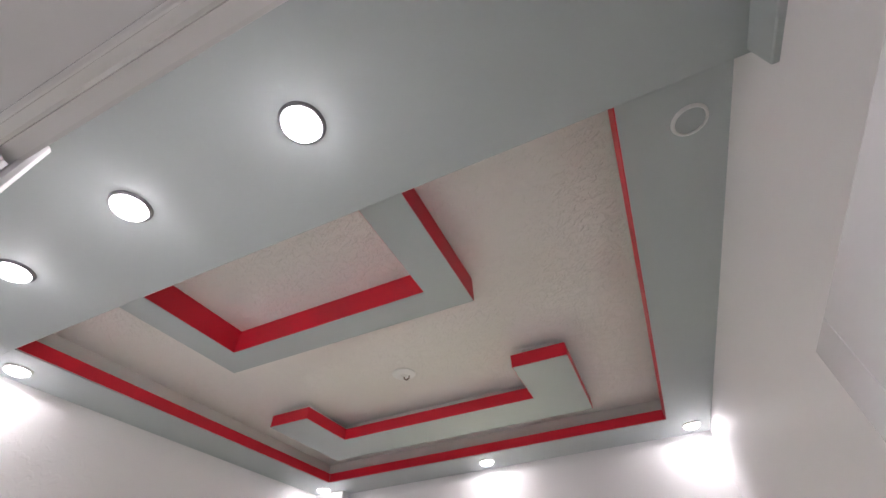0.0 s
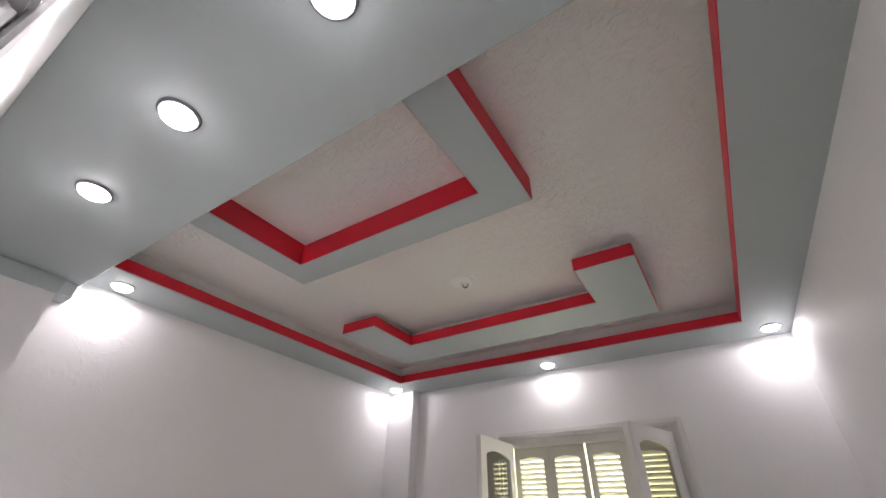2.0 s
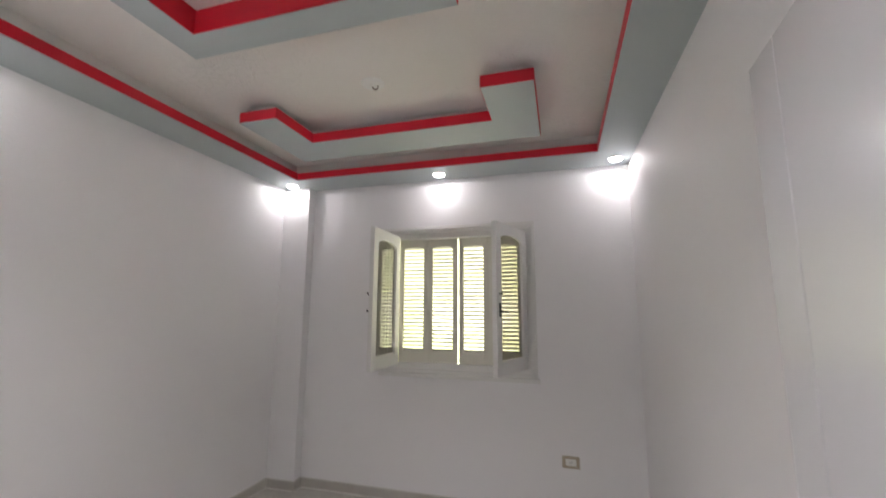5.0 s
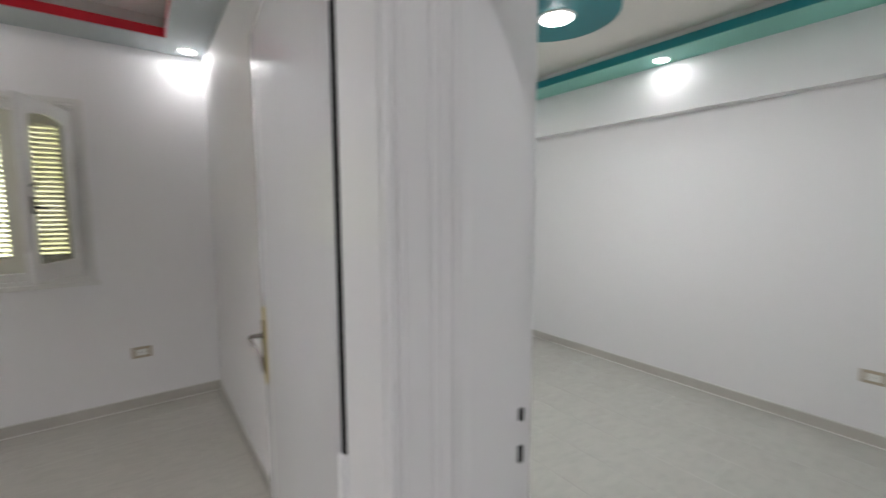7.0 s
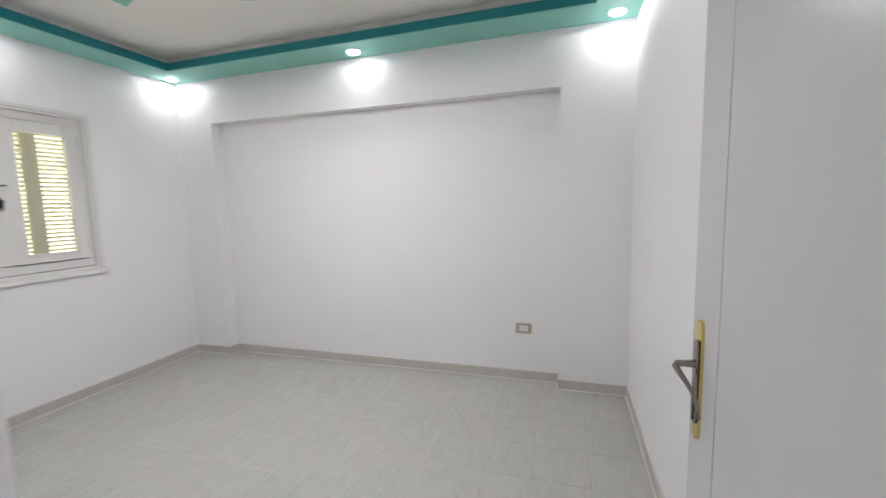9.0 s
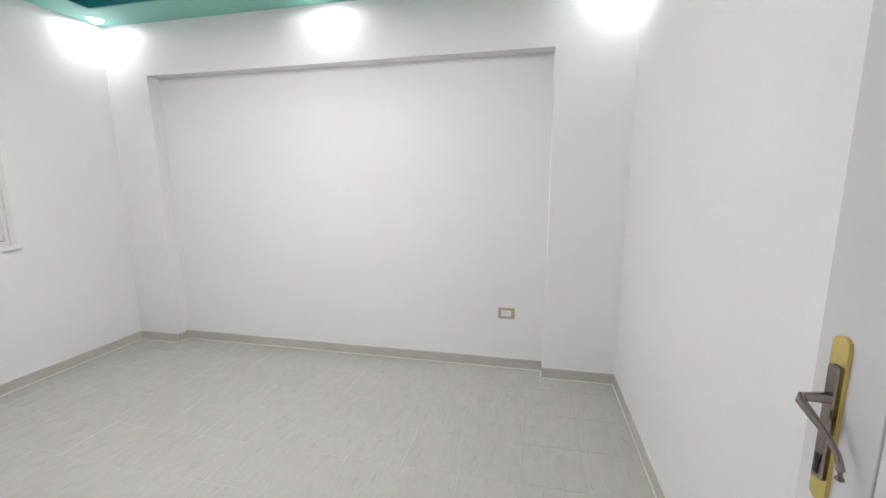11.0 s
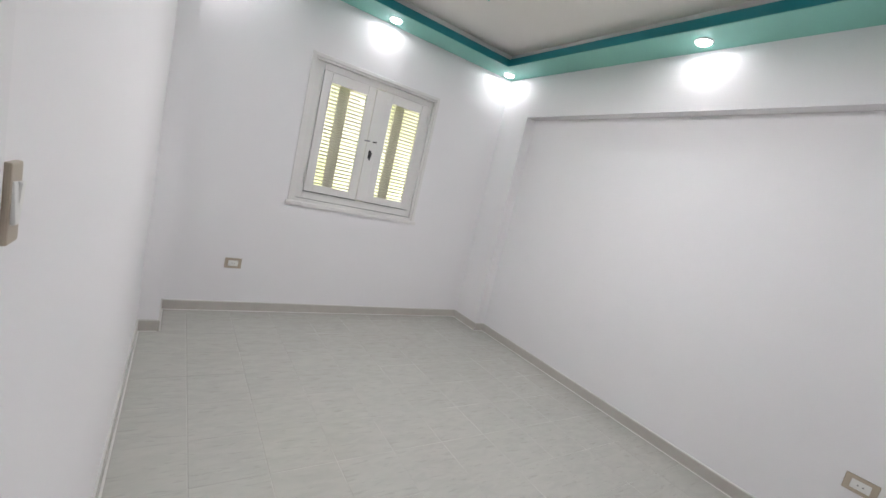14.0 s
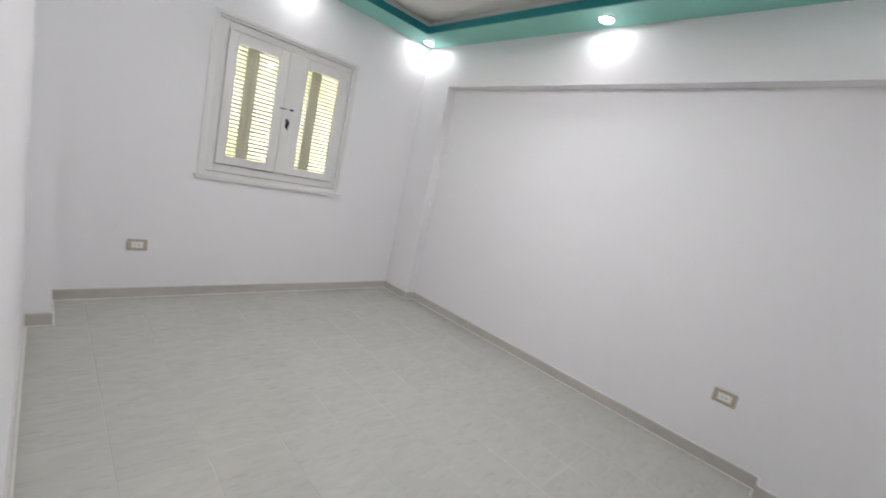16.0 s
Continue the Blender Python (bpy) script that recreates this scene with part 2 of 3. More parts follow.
M_DARK = surface("dark_gap", (0.012, 0.011, 0.012), 0.8)
M_BEIGE = surface("beige_plastic", (0.47, 0.40, 0.31), 0.35, var=0.04, bump=0.05)
M_SWITCH = surface("white_plastic", (0.80, 0.80, 0.77), 0.38, var=0.02, bump=0.04)
M_RING = surface("brushed_nickel_ring", (0.26, 0.26, 0.28), 0.35, 0.7, var=0.05)
M_RINGW = surface("white_ring", (0.88, 0.88, 0.87), 0.4, var=0.03)
M_LENS = glow("lit_lens", (1.0, 0.955, 0.985), LAMP)
M_OFF = surface("unlit_lens", (0.44, 0.48, 0.49), 0.35, var=0.03)
M_GLASS = glass_mat("window_glass", (0.88, 0.88, 0.85), 4.0)
# greyer and more mirror-like than the clear panes
M_GLASS_TINTED = glass_mat("tinted_window_glass", (0.68, 0.67, 0.61), 2.6)
M_GARDEN = garden_mat()


# ---- mesh helpers ----
def bm_box(bm, x0, x1, y0, y1, z0, z1, bevel=0.0, seg=1):
    part_bm = bmesh.new()
    bmesh.ops.create_cube(part_bm, size=1)
    for v in part_bm.verts:
        v.co = Vector(((x0 + x1) / 2 + v.co.x * (x1 - x0), (y0 + y1) / 2 + v.co.y * (y1 - y0), (z0 + z1) / 2 + v.co.z * (z1 - z0)))
    if bevel:
        bmesh.ops.bevel(part_bm, geom=part_bm.edges[:], offset=bevel, segments=seg, affect="EDGES", profile=0.6)
    tmp = bpy.data.meshes.new("tmp")
    part_bm.to_mesh(tmp)
    part_bm.free()
    bm.from_mesh(tmp)
    bpy.data.meshes.remove(tmp)
    return bm


def box(x0, x1, y0, y1, z0, z1, bevel=0.0, seg=1):
    return bm_box(bmesh.new(), x0, x1, y0, y1, z0, z1, bevel, seg)


def boxes(*rows, bevel=0.0):
    bm = bmesh.new()
    for r in rows:
        bm_box(bm, *r, bevel=bevel)
    return bm


def prism(outline, axis, a, b):
    """Extrude a closed outline of (u, v) pairs along axis 'y' (u=x, v=z) or 'z' (u=x, v=y)."""
    bm = bmesh.new()
    put = (lambda u, v, w: (u, w, v)) if axis == "y" else (lambda u, v, w: (u, v, w))
    lo = [bm.verts.new(put(u, v, a)) for u, v in outline]
    hi = [bm.verts.new(put(u, v, b)) for u, v in outline]
    bm.faces.new(lo)
    bm.faces.new(hi[::-1])
    k = len(outline)
    for i in range(k):
        bm.faces.new((lo[i], lo[(i + 1) % k], hi[(i + 1) % k], hi[i]))
    bmesh.ops.recalc_face_normals(bm, faces=bm.faces[:])
    return bm


def lathe(profile, n=40):
    """Turn (radius, z) pairs about the z axis."""
    bm = bmesh.new()
    rings = [[bm.verts.new((r * math.cos(2 * math.pi * i / n), r * math.sin(2 * math.pi * i / n), z)) for i in range(n)] for r, z in profile]
    for p, q in zip(rings, rings[1:]):
        for i in range(n):
            bm.faces.new((p[i], p[(i + 1) % n], q[(i + 1) % n], q[i]))
    for ring in (rings[0], rings[-1]):
        bm.faces.new(ring)
    bmesh.ops.recalc_face_normals(bm, faces=bm.faces[:])
    return bm


def tube(points, radius, n=10):
    """A round bar along a list of points; radius may be a list."""
    bm = bmesh.new()
    pts = [Vector(p) for p in points]
    rad = radius if isinstance(radius, (list, tuple)) else [radius] * len(pts)
    rings = []
    for i, p in enumerate(pts):
        d = (pts[min(i + 1, len(pts) - 1)] - pts[max(i - 1, 0)]).normalized()
        q = d.to_track_quat("Z", "Y")
        rings.append([bm.verts.new(p + q @ Vector((rad[i] * math.cos(2 * math.pi * k / n), rad[i] * math.sin(2 * math.pi * k / n), 0))) for k in range(n)])
    for a, b in zip(rings, rings[1:]):
        for k in range(n):
            bm.faces.new((a[k], a[(k + 1) % n], b[(k + 1) % n], b[k]))
    bm.faces.new(rings[0])
    bm.faces.new(rings[-1])
    bmesh.ops.recalc_face_normals(bm, faces=bm.faces[:])
    return bm


def merge(bm, *others):
    for o in others:
        tmp = bpy.data.meshes.new("tmp")
        o.to_mesh(tmp)
        o.free()
        bm.from_mesh(tmp)
        bpy.data.meshes.remove(tmp)
    return bm


def mesh_of(name, bm, material, smooth=False):
    me = bpy.data.meshes.new(name)
    bm.to_mesh(me)
    bm.free()
    me.materials.append(material)
    if smooth:
        for p in me.polygons:
            p.use_smooth = True
        me.set_sharp_from_angle(angle=radians(35))
    return me


def part(name, bm, material, parent=None, label="", smooth=False, at=None):
    ob = new(name, mesh_of(name, bm, material, smooth))
    ob.parent = parent
    if at is not None:
        ob.matrix_basis = at
    if label:
        ob["label"] = label
    return ob


def thing(name, at, label, category, group="", kind=""):
    ob = new(name)
    ob.matrix_basis = at
    return tagged(ob, label, category, group, kind)


def setting(name, bm, material, label, category):
    return tagged(part(name, bm, material), label, category, "", "structure")


# ---- walls ----
TH = 0.2
WAX0, WAX1, WAZ0, WAZ1 = -1.99, -0.73, 0.985, 2.195       # window opening, red room
WBX0, WBX1, WBZ0, WBZ1 = 1.06, 2.24, 0.988, 2.18          # window opening, teal room
DAX0, DAX1 = -1.037, -0.151                                # rough door opening, red room
DBY0 = -4.035                                             # south side of the rough door opening, teal room
TOP = 2.95


def wall_with_hole(x0, x1, y0, y1, u0, u1, z0, z1, along):
    """A wall of boxes round one opening from u0 to u1 along x or y and from z0 to z1."""
    if along == "x":
        return boxes((x0, u0, y0, y1, -0.1, TOP), (u1, x1, y0, y1, -0.1, TOP), (u0, u1, y0, y1, z1, TOP), *([(u0, u1, y0, y1, -0.1, z0)] if z0 > 0 else []))
    return boxes((x0, x1, y0, u0, -0.1, TOP), (x0, x1, u1, y1, -0.1, TOP), (x0, x1, u0, u1, z1, TOP))


setting("wall_red_room_north", wall_with_hole(AW, 0.02, AN, AN + TH, WAX0, WAX1, WAZ0, WAZ1, "x"), M_WALL, "white painted plaster wall round the open window", "wall")
setting("wall_red_room_west", box(AW - TH, AW, HN, AN + TH, -0.1, TOP), M_WALL, "white painted wall with a roughly plastered patch", "wall")
setting("wall_between_rooms", merge(prism([(0.006, AN + TH), (BW, AN + TH), (BW, AS), (0.045, AS)], "z", -0.1, TOP), box(HW, BW, -3.144, AS, -0.1, TOP)), M_WALL, "white painted plaster wall between two rooms", "wall")
setting("wall_red_room_south", wall_with_hole(AW, HW, HN, AS, DAX0, DAX1, 0, DOORH + 0.03, "x"), M_WALL, "white painted plaster wall round a doorway", "wall")
setting("wall_red_room_column_north", box(AW, -2.735, -0.099, AN, -0.1, TOP), M_WALL, "shallow white painted pier in the room corner", "wall")
setting("wall_red_room_column_south", box(AW, -2.875, AS, -2.64, -0.1, TOP), M_WALL, "white painted pier beside the doorway wall", "wall")
setting("wall_teal_room_north", wall_with_hole(BW, BE + TH, BN, BN + 0.265, WBX0, WBX1, WBZ0, WBZ1, "x"), M_WALL, "white painted plaster wall round the closed window", "wall")
NY0, NY1, NZ = -3.616, -0.461, 2.242
setting("wall_teal_room_east", boxes((BE + REC, BE + TH + 0.1, BS - 0.2, BN, -0.1, TOP), (BE, BE + REC, NY1, BN, -0.1, TOP), (BE, BE + REC, BS, NY0, -0.1, TOP), (BE, BE + REC, NY0, NY1, NZ, TOP)), M_WALL, "white painted wall with a wide shallow niche", "wall")
setting("wall_teal_room_south", box(HW, BE + TH, BS - 0.2, BS, -0.1, TOP), M_WALL, "white painted plaster wall behind the open door", "wall")
setting("wall_teal_room_west", boxes((HW, BW, BS, DBY0, -0.1, TOP), (HW, BW, DBY0, -3.144, DOORH + 0.03, TOP)), M_WALL, "white painted plaster wall round a doorway", "wall")
setting("wall_teal_room_column", box(BW, 0.271, -0.482, BN, -0.1, TOP), M_WALL, "white painted square pier in the room corner", "wall")
# unseen hall shell, added and sized to hold down bounce on the jambs
HX0, HY0 = -3.15, -6.8
setting("wall_hall_west", box(HX0 - TH, HX0, HY0, HN, -0.1, TOP), M_WALL, "unseen white wall added to close the hall", "wall")
setting("wall_hall_south", box(HX0, HW, HY0 - TH, HY0, -0.1, TOP), M_WALL, "unseen white wall added to close the hall", "wall")
setting("wall_hall_east", box(HW, HW + TH, HY0, BS - 0.2, -0.1, TOP), M_WALL, "unseen white wall added to close the hall", "wall")

# ---- ceilings ----
setting("ceiling_red_room", box(AW - TH, 0.05, HN, AN + TH, CA, CA + 0.25), M_CEIL_A, "white textured plaster ceiling", "ceiling")
setting("ceiling_teal_room", box(0.0, BE + TH + 0.1, BS - 0.2, BN + 0.265, CB, CB + 0.25), M_CEIL_B, "off-white plaster ceiling", "ceiling")
setting("ceiling_hall", boxes((HX0 - TH, 0.0, HY0 - TH, HN, 2.75, 3.0), (0.0, HW + TH, HY0 - TH, BS - 0.2, 2.75, 3.0)), M_CEIL_B, "unseen plain white ceiling added over the hall", "ceiling")


# ---- floors: grout bed and single tiles ----
def floor(name, label, rects, tile=M_TILE, joint=M_GROUT, gap=0.0028, tilt=0.05):
    bed = setting(name, boxes(*[(a, b, c, d, -0.12, -0.0009) for a, b, c, d in rects]), joint, label, "floor")
    px, py = 0.3015, 0.2955
    cache = {}
    for a, b, c, d in rects:
        for i in range(math.floor((a - 0.441) / px), math.ceil((b - 0.441) / px) + 1):
            for j in range(math.floor((c + 1.13) / py), math.ceil((d + 1.13) / py) + 1):
                x0, x1 = max(a, 0.441 + i * px) + gap / 2, min(b, 0.441 + (i + 1) * px) - gap / 2
                y0, y1 = max(c, -1.13 + j * py) + gap / 2, min(d, -1.13 + (j + 1) * py) - gap / 2
                if x1 - x0 < 0.012 or y1 - y0 < 0.012:
                    continue
                key = (round(x1 - x0, 4), round(y1 - y0, 4))
                if key not in cache:
                    w, h = key
                    bm, e = bmesh.new(), 0.0014
                    lo = [bm.verts.new((sx * w / 2, sy * h / 2, -0.01)) for sx, sy in ((-1, -1), (1, -1), (1, 1), (-1, 1))]
                    mi = [bm.verts.new((sx * w / 2, sy * h / 2, -0.0012)) for sx, sy in ((-1, -1), (1, -1), (1, 1), (-1, 1))]
                    hi = [bm.verts.new((sx * (w / 2 - e), sy * (h / 2 - e), 0)) for sx, sy in ((-1, -1), (1, -1), (1, 1), (-1, 1))]
                    bm.faces.new(hi)
                    for p, q in ((lo, mi), (mi, hi)):
                        for k in range(4):
                            bm.faces.new((p[k], p[(k + 1) % 4], q[(k + 1) % 4], q[k]))
                    cache[key] = mesh_of("tile", bm, tile)
                t = new("tile", cache[key])
                t.parent = bed
                t.matrix_basis = pose((x0 + x1) / 2, (y0 + y1) / 2, random.uniform(-0.006, 0.006) * tilt, random.uniform(-tilt, tilt), random.uniform(-tilt, tilt), 0)
    return bed


# ---- skirting ----
def skirting(name, runs, label="beige stone skirting tile along the wall"):
    """Runs of (x0, y0, x1, y1, nx, ny): a tile strip against a wall whose inside looks along (nx, ny)."""
    H, T = 0.074, 0.011
    bm, cap = bmesh.new(), bmesh.new()
    for x0, y0, x1, y1, nx, ny in runs:
        X = sorted((x0, x1, x0 + nx * T, x1 + nx * T))
        Y = sorted((y0, y1, y0 + ny * T, y1 + ny * T))
        bm_box(bm, X[0], X[-1], Y[0], Y[-1], 0.001, H, 0.0015)
        e = 0.0085
        X = sorted((x0, x1, x0 + nx * e, x1 + nx * e))
        Y = sorted((y0, y1, y0 + ny * e, y1 + ny * e))
        bm_box(cap, X[0], X[-1], Y[0], Y[-1], H - 0.001, H + 0.0065, 0.001)
        X = sorted((x0 + nx * T, x1 + nx * T, x0 + nx * (T + 0.009), x1 + nx * (T + 0.009)))
        Y = sorted((y0 + ny * T, y1 + ny * T, y0 + ny * (T + 0.009), y1 + ny * (T + 0.009)))
        bm_box(cap, X[0], X[-1], Y[0], Y[-1], -0.001, 0.0035, 0.001)
    ob = setting(name, bm, M_BASE, label, "baseboard")
    part("grout_line", cap, M_CAULK, ob, "white filler line")
    return ob


base_a = skirting("baseboard_red_room", [(-2.735, 0, 0, 0, 0, -1), (AW, -0.099, -2.7355, -0.099, 0, -1), (-2.735, -0.11, -2.735, 0, 1, 0), (AW, -2.64, AW, -0.099, 1, 0), (-2.875, AS, -2.875, -2.629, 1, 0), (AW, -2.64, -2.8755, -2.64, 0, 1), (-2.875, AS, -1.06, AS, 0, 1)])
part("strip", prism([(-0.006, -0.001), (0.03, -0.001), (0.06, AS), (0.033, AS)], "z", 0.001, 0.074), M_BASE, base_a)
part("grout_line", prism([(-0.001, -0.001), (0.03, -0.001), (0.06, AS), (0.039, AS)], "z", 0.0735, 0.079), M_CAULK, base_a, "white filler line")
skirting("baseboard_teal_room", [(0.271, BN, BE, BN, 0, -1), (BE, NY1, BE, BN, -1, 0), (BE, NY1, BE + REC, NY1, 0, -1), (BE + REC, NY0, BE + REC, NY1, -1, 0), (BE, NY0, BE + REC, NY0, 0, 1), (BE, BS, BE, NY0, -1, 0), (BW, BS, BE, BS, 0, 1), (BW, -3.144, BW, -0.482, 1, 0), (BW, -0.482, 0.2705, -0.482, 0, -1), (0.271, -0.493, 0.271, BN, 1, 0)])


# ---- red room: dropped ceiling border, beam and ornaments ----
def border(name, strips, lips, uppers, z0, zlip, ztop, body_mat, lip_mat, label):
    ob = setting(name, boxes(*[(a, b, c, d, z0, zlip) for a, b, c, d in strips]), body_mat, label, "ceiling border")
    for a, b, c, d in lips:
        part("fascia", box(a, b, c, d, z0 + 0.006, zlip + 0.003, 0.0012), lip_mat, ob, "painted inner edge strip")
    for a, b, c, d in uppers:
        part("upper_step", box(a, b, c, d, zlip, ztop), M_WHITE, ob, "white set-back step")
    return ob


EX, NYA, WX = -0.236, -0.318, -2.716
SY = -2.572
border("trim_red_room_border",
       [(EX, 0.05, SY, NYA), (AW, WX, SY, NYA), (AW, 0.02, NYA, 0.0)],
       [(EX - 0.003, EX + 0.004, SY, NYA - 0.003), (WX - 0.004, WX + 0.003, SY, NYA - 0.003), (WX + 0.003, EX - 0.003, NYA - 0.003, NYA + 0.004)],
       [(EX + 0.05, 0.05, SY, 0.0), (AW, WX - 0.05, SY, 0.0), (WX - 0.05, EX + 0.05, NYA + 0.05, 0.0)],
       ZA, 2.683, CA, M_GREY, M_RED, "grey dropped ceiling border with a red inner edge")
ZS = 2.55
beam = setting("trim_red_room_beam", box(AW, 0.05, AS, SY, ZS, CA, 0.002), M_GREY, "wide grey painted ceiling beam with downlights", "ceiling beam")
part("wall_strip", box(0.024, 0.055, AS, SY - 0.012, 2.46, ZS - 0.001, 0.003), M_GREY, beam, "grey strip under the beam")
part("wall_strip", box(-2.875, -2.862, AS, -2.635, 2.475, ZS - 0.001, 0.003), M_GREY, beam, "grey strip under the beam")
part("wall_strip", box(AW, -2.88, -2.64, SY - 0.006, 2.48, ZS - 0.001, 0.005), M_GREY, beam, "grey strip under the beam")


def ornament(name, rects, fascias, zlip, supports, label, body_mat=None, lip_mat=None):
    ob = thing(name, pose(0, 0, 0), label, "ceiling ornament", "ceiling ornaments")
    part("soffit", boxes(*[(a, b, c, d, 2.654, zlip) for a, b, c, d in rects]), body_mat or M_GREY, ob)
    for a, b, c, d in fascias:
        part("fascia", box(a, b, c, d, 2.657, zlip + 0.002, 0.001), lip_mat or M_RED, ob, "red painted edge")
    for a, b, c, d in supports:
        part("support", box(a, b, c, d, zlip, CA), M_WHITE, ob, "white set-back support")
    return ob


t3 = 0.003
ornament("ceiling_ornament",
         [(-2.126, -0.865, -2.046, -1.908), (-2.126, -1.991, SY, -2.046), (-1.018, -0.865, SY, -2.046)],
         [(-1.991, -1.018, -2.046 - t3, -2.046 + t3), (-1.991 - t3, -1.991 + t3, SY, -2.046), (-1.018 - t3, -1.018 + t3, SY, -2.046),
          (-0.865 - t3, -0.865 + t3, SY, -1.908), (-2.126 - t3, -2.126 + t3, SY, -1.908), (-2.126, -0.865, -1.908 - t3, -1.908 + t3)],
         CA - 0.003, [], "grey U-shaped ceiling ornament with tall red sides")
LX0, LX1, LX2, LX3, LY0, LY1, LY2 = -2.428, -2.16, -0.892, -0.618, -1.31, -0.923, -0.625
ornament("ceiling_ornament",
         [(LX0, LX3, LY1, LY2), (LX0, LX1, LY0, LY1), (LX2, LX3, LY0, LY1)],
         [(LX1, LX2, LY1 - t3, LY1 + t3), (LX0, LX1, LY0 - t3, LY0 + t3), (LX2, LX3, LY0 - t3, LY0 + t3), (LX1 - t3, LX1 + t3, LY0, LY1),
          (LX2 - t3, LX2 + t3, LY0, LY1), (LX0 - t3, LX0 + t3, LY0, LY2), (LX3 - t3, LX3 + t3, LY0, LY2), (LX0, LX3, LY2 - t3, LY2 + t3)],
         2.722, [(LX0 + 0.05, LX3 - 0.05, LY1 + 0.05, LY2 - 0.05), (LX0 + 0.05, LX1 - 0.05, LY0 + 0.05, LY1 + 0.05), (LX2 + 0.05, LX3 - 0.05, LY0 + 0.05, LY1 + 0.05)],
         "grey U-shaped floating ceiling ornament with red edges")
hook = thing("ceiling_hook", pose(-1.507, -1.325, CA), "white ceiling rose with a small fan hook", "ceiling hook")
part("plate", lathe([(0.001, -0.02), (0.012, -0.019), (0.02, -0.012), (0.045, -0.012), (0.064, -0.005), (0.067, 0.0)], 28), M_RINGW, hook, smooth=True)
part("hook", tube([(0, 0, -0.018), (0.004, 0, -0.032), (0.018, 0, -0.042), (0.032, 0, -0.034), (0.034, 0, -0.02)], 0.004), M_STEEL, hook, "dark bent metal hook", smooth=True)


# ---- downlights ----
def downlight(x, y, z, lit=True, size=1.0, rim=None, label="round recessed downlight, lit cool white, in the ceiling border", group="ceiling downlights", watts=BEAM, wide=False, spread=180):
    ob = thing("downlight", pose(x, y, z), label, "downlight", group)
    part("ring", lathe([(r * size, h) for r, h in ((0.0455, 0.001), (0.0455, -0.007), (0.049, -0.0085), (0.054, -0.005), (0.056, 0.0005))], 40), rim or M_RING, ob, smooth=True)
    part("lens", lathe([(r * size, h if lit else 0.25 * h) for r, h in ((0.0452, -0.002), (0.045, -0.009), (0.043, -0.014), (0.036, -0.0185), (0.02, -0.0205), (0.001, -0.021))], 40), M_LENS if lit else M_OFF, ob, "" if lit else "dark unlit lens", smooth=True)
    if lit:
        ld = bpy.data.lights.new("beam", "AREA" if wide else "SPOT")
        ld.energy, ld.color = watts, (1.0, 0.955, 0.985)
        if wide:
            ld.shape, ld.size, ld.spread = "DISK", 0.085 * size, radians(spread)
        else:
            ld.spot_size, ld.spot_blend, ld.shadow_soft_size = radians(180), 0.06, 0.025
        lo = new("beam", ld)
        lo.parent = ob
        lo.matrix_basis = pose(0, 0, -0.024 * size)
        if wide:        # added point light for the halo round the lens on the ceiling
            gd = bpy.data.lights.new("halo_light", "POINT")
            gd.energy, gd.color, gd.shadow_soft_size = 0.14 / size, (1.0, 0.955, 0.985), 0.01
            go = new("halo_light", gd)
            go.parent = ob
            go.matrix_basis = pose(0, 0, -0.03 * size)
    return ob


for x, y in ((-0.933, -2.855), (-1.511, -2.86), (-2.063, -2.842)):
    downlight(x, y, ZS, label="round recessed downlight with grey rim, lit, in the grey beam", watts=LARGE, wide=True, spread=118)
for x, y in ((-2.88, -2.42), (-0.1, -0.165), (-1.46, -0.17), (-2.85, -0.2)):
    downlight(x, y, ZA, rim=M_RINGW, watts=BEAM * 1.4)
downlight(-0.062, -2.406, ZA, lit=False, size=0.84, rim=M_RINGW, label="round recessed downlight with white rim, switched off")
# the last three are unseen, added by symmetry to brighten the room
for x, y in ((2.9, -0.205), (2.9, -2.07), (2.9, -3.965), (1.61, -0.21), (0.42, -0.21), (0.30, -2.07), (0.42, -3.965), (1.61, -3.965)):
    downlight(x, y, ZB, rim=M_RINGW)

# ---- teal room: dropped ceiling ----
BEX, BNY, BSY, BWX = 2.746, -0.354, -3.829, 0.45
border("trim_teal_room_border",
       [(BEX, BE, BSY, BNY), (BW, BWX, BSY, BNY), (BW, BE, BNY, BN), (BW, BE, BS, BSY)],
       [(BEX - 0.003, BEX + 0.004, BSY, BNY), (BWX - 0.004, BWX + 0.003, BSY, BNY), (BWX + 0.003, BEX - 0.003, BNY - 0.003, BNY + 0.004), (BWX + 0.003, BEX - 0.003, BSY - 0.004, BSY + 0.003)],
       [(BEX + 0.05, BE, BSY - 0.05, BNY + 0.05), (BW, BWX - 0.05, BSY - 0.05, BNY + 0.05), (BW, BE, BNY + 0.05, BN), (BW, BE, BS, BSY - 0.05)],
       ZB, 2.700, CB, M_MINT, M_TEAL, "light teal dropped ceiling border with a dark teal inner edge")
wave = thing("ceiling_ornament", pose(1.60, -2.08, 0), "light teal hourglass-shaped ceiling panel", "ceiling ornament", "ceiling ornaments")
ys = [-1.0 + i * 0.05 for i in range(41)]
prof = [(0.115 + 0.185 * y * y, y) for y in ys]
part("panel", prism(prof + [(-u, v) for u, v in reversed(prof)], "z", 2.685, CB), M_MINT, wave)
disc = thing("ceiling_ornament", pose(1.60, -2.08, 0), "dark teal round drum hanging under the ceiling", "ceiling ornament", "ceiling ornaments")
part("drum_face", lathe([(0.002, 2.598), (0.352, 2.598), (0.352, 2.612), (0.002, 2.612)], 72), M_TEAL, disc, smooth=True)
part("drum_side", lathe([(0.353, 2.597), (0.358, 2.597), (0.362, 2.603), (0.362, 2.684), (0.353, 2.684)], 72), M_TEAL, disc, smooth=True)
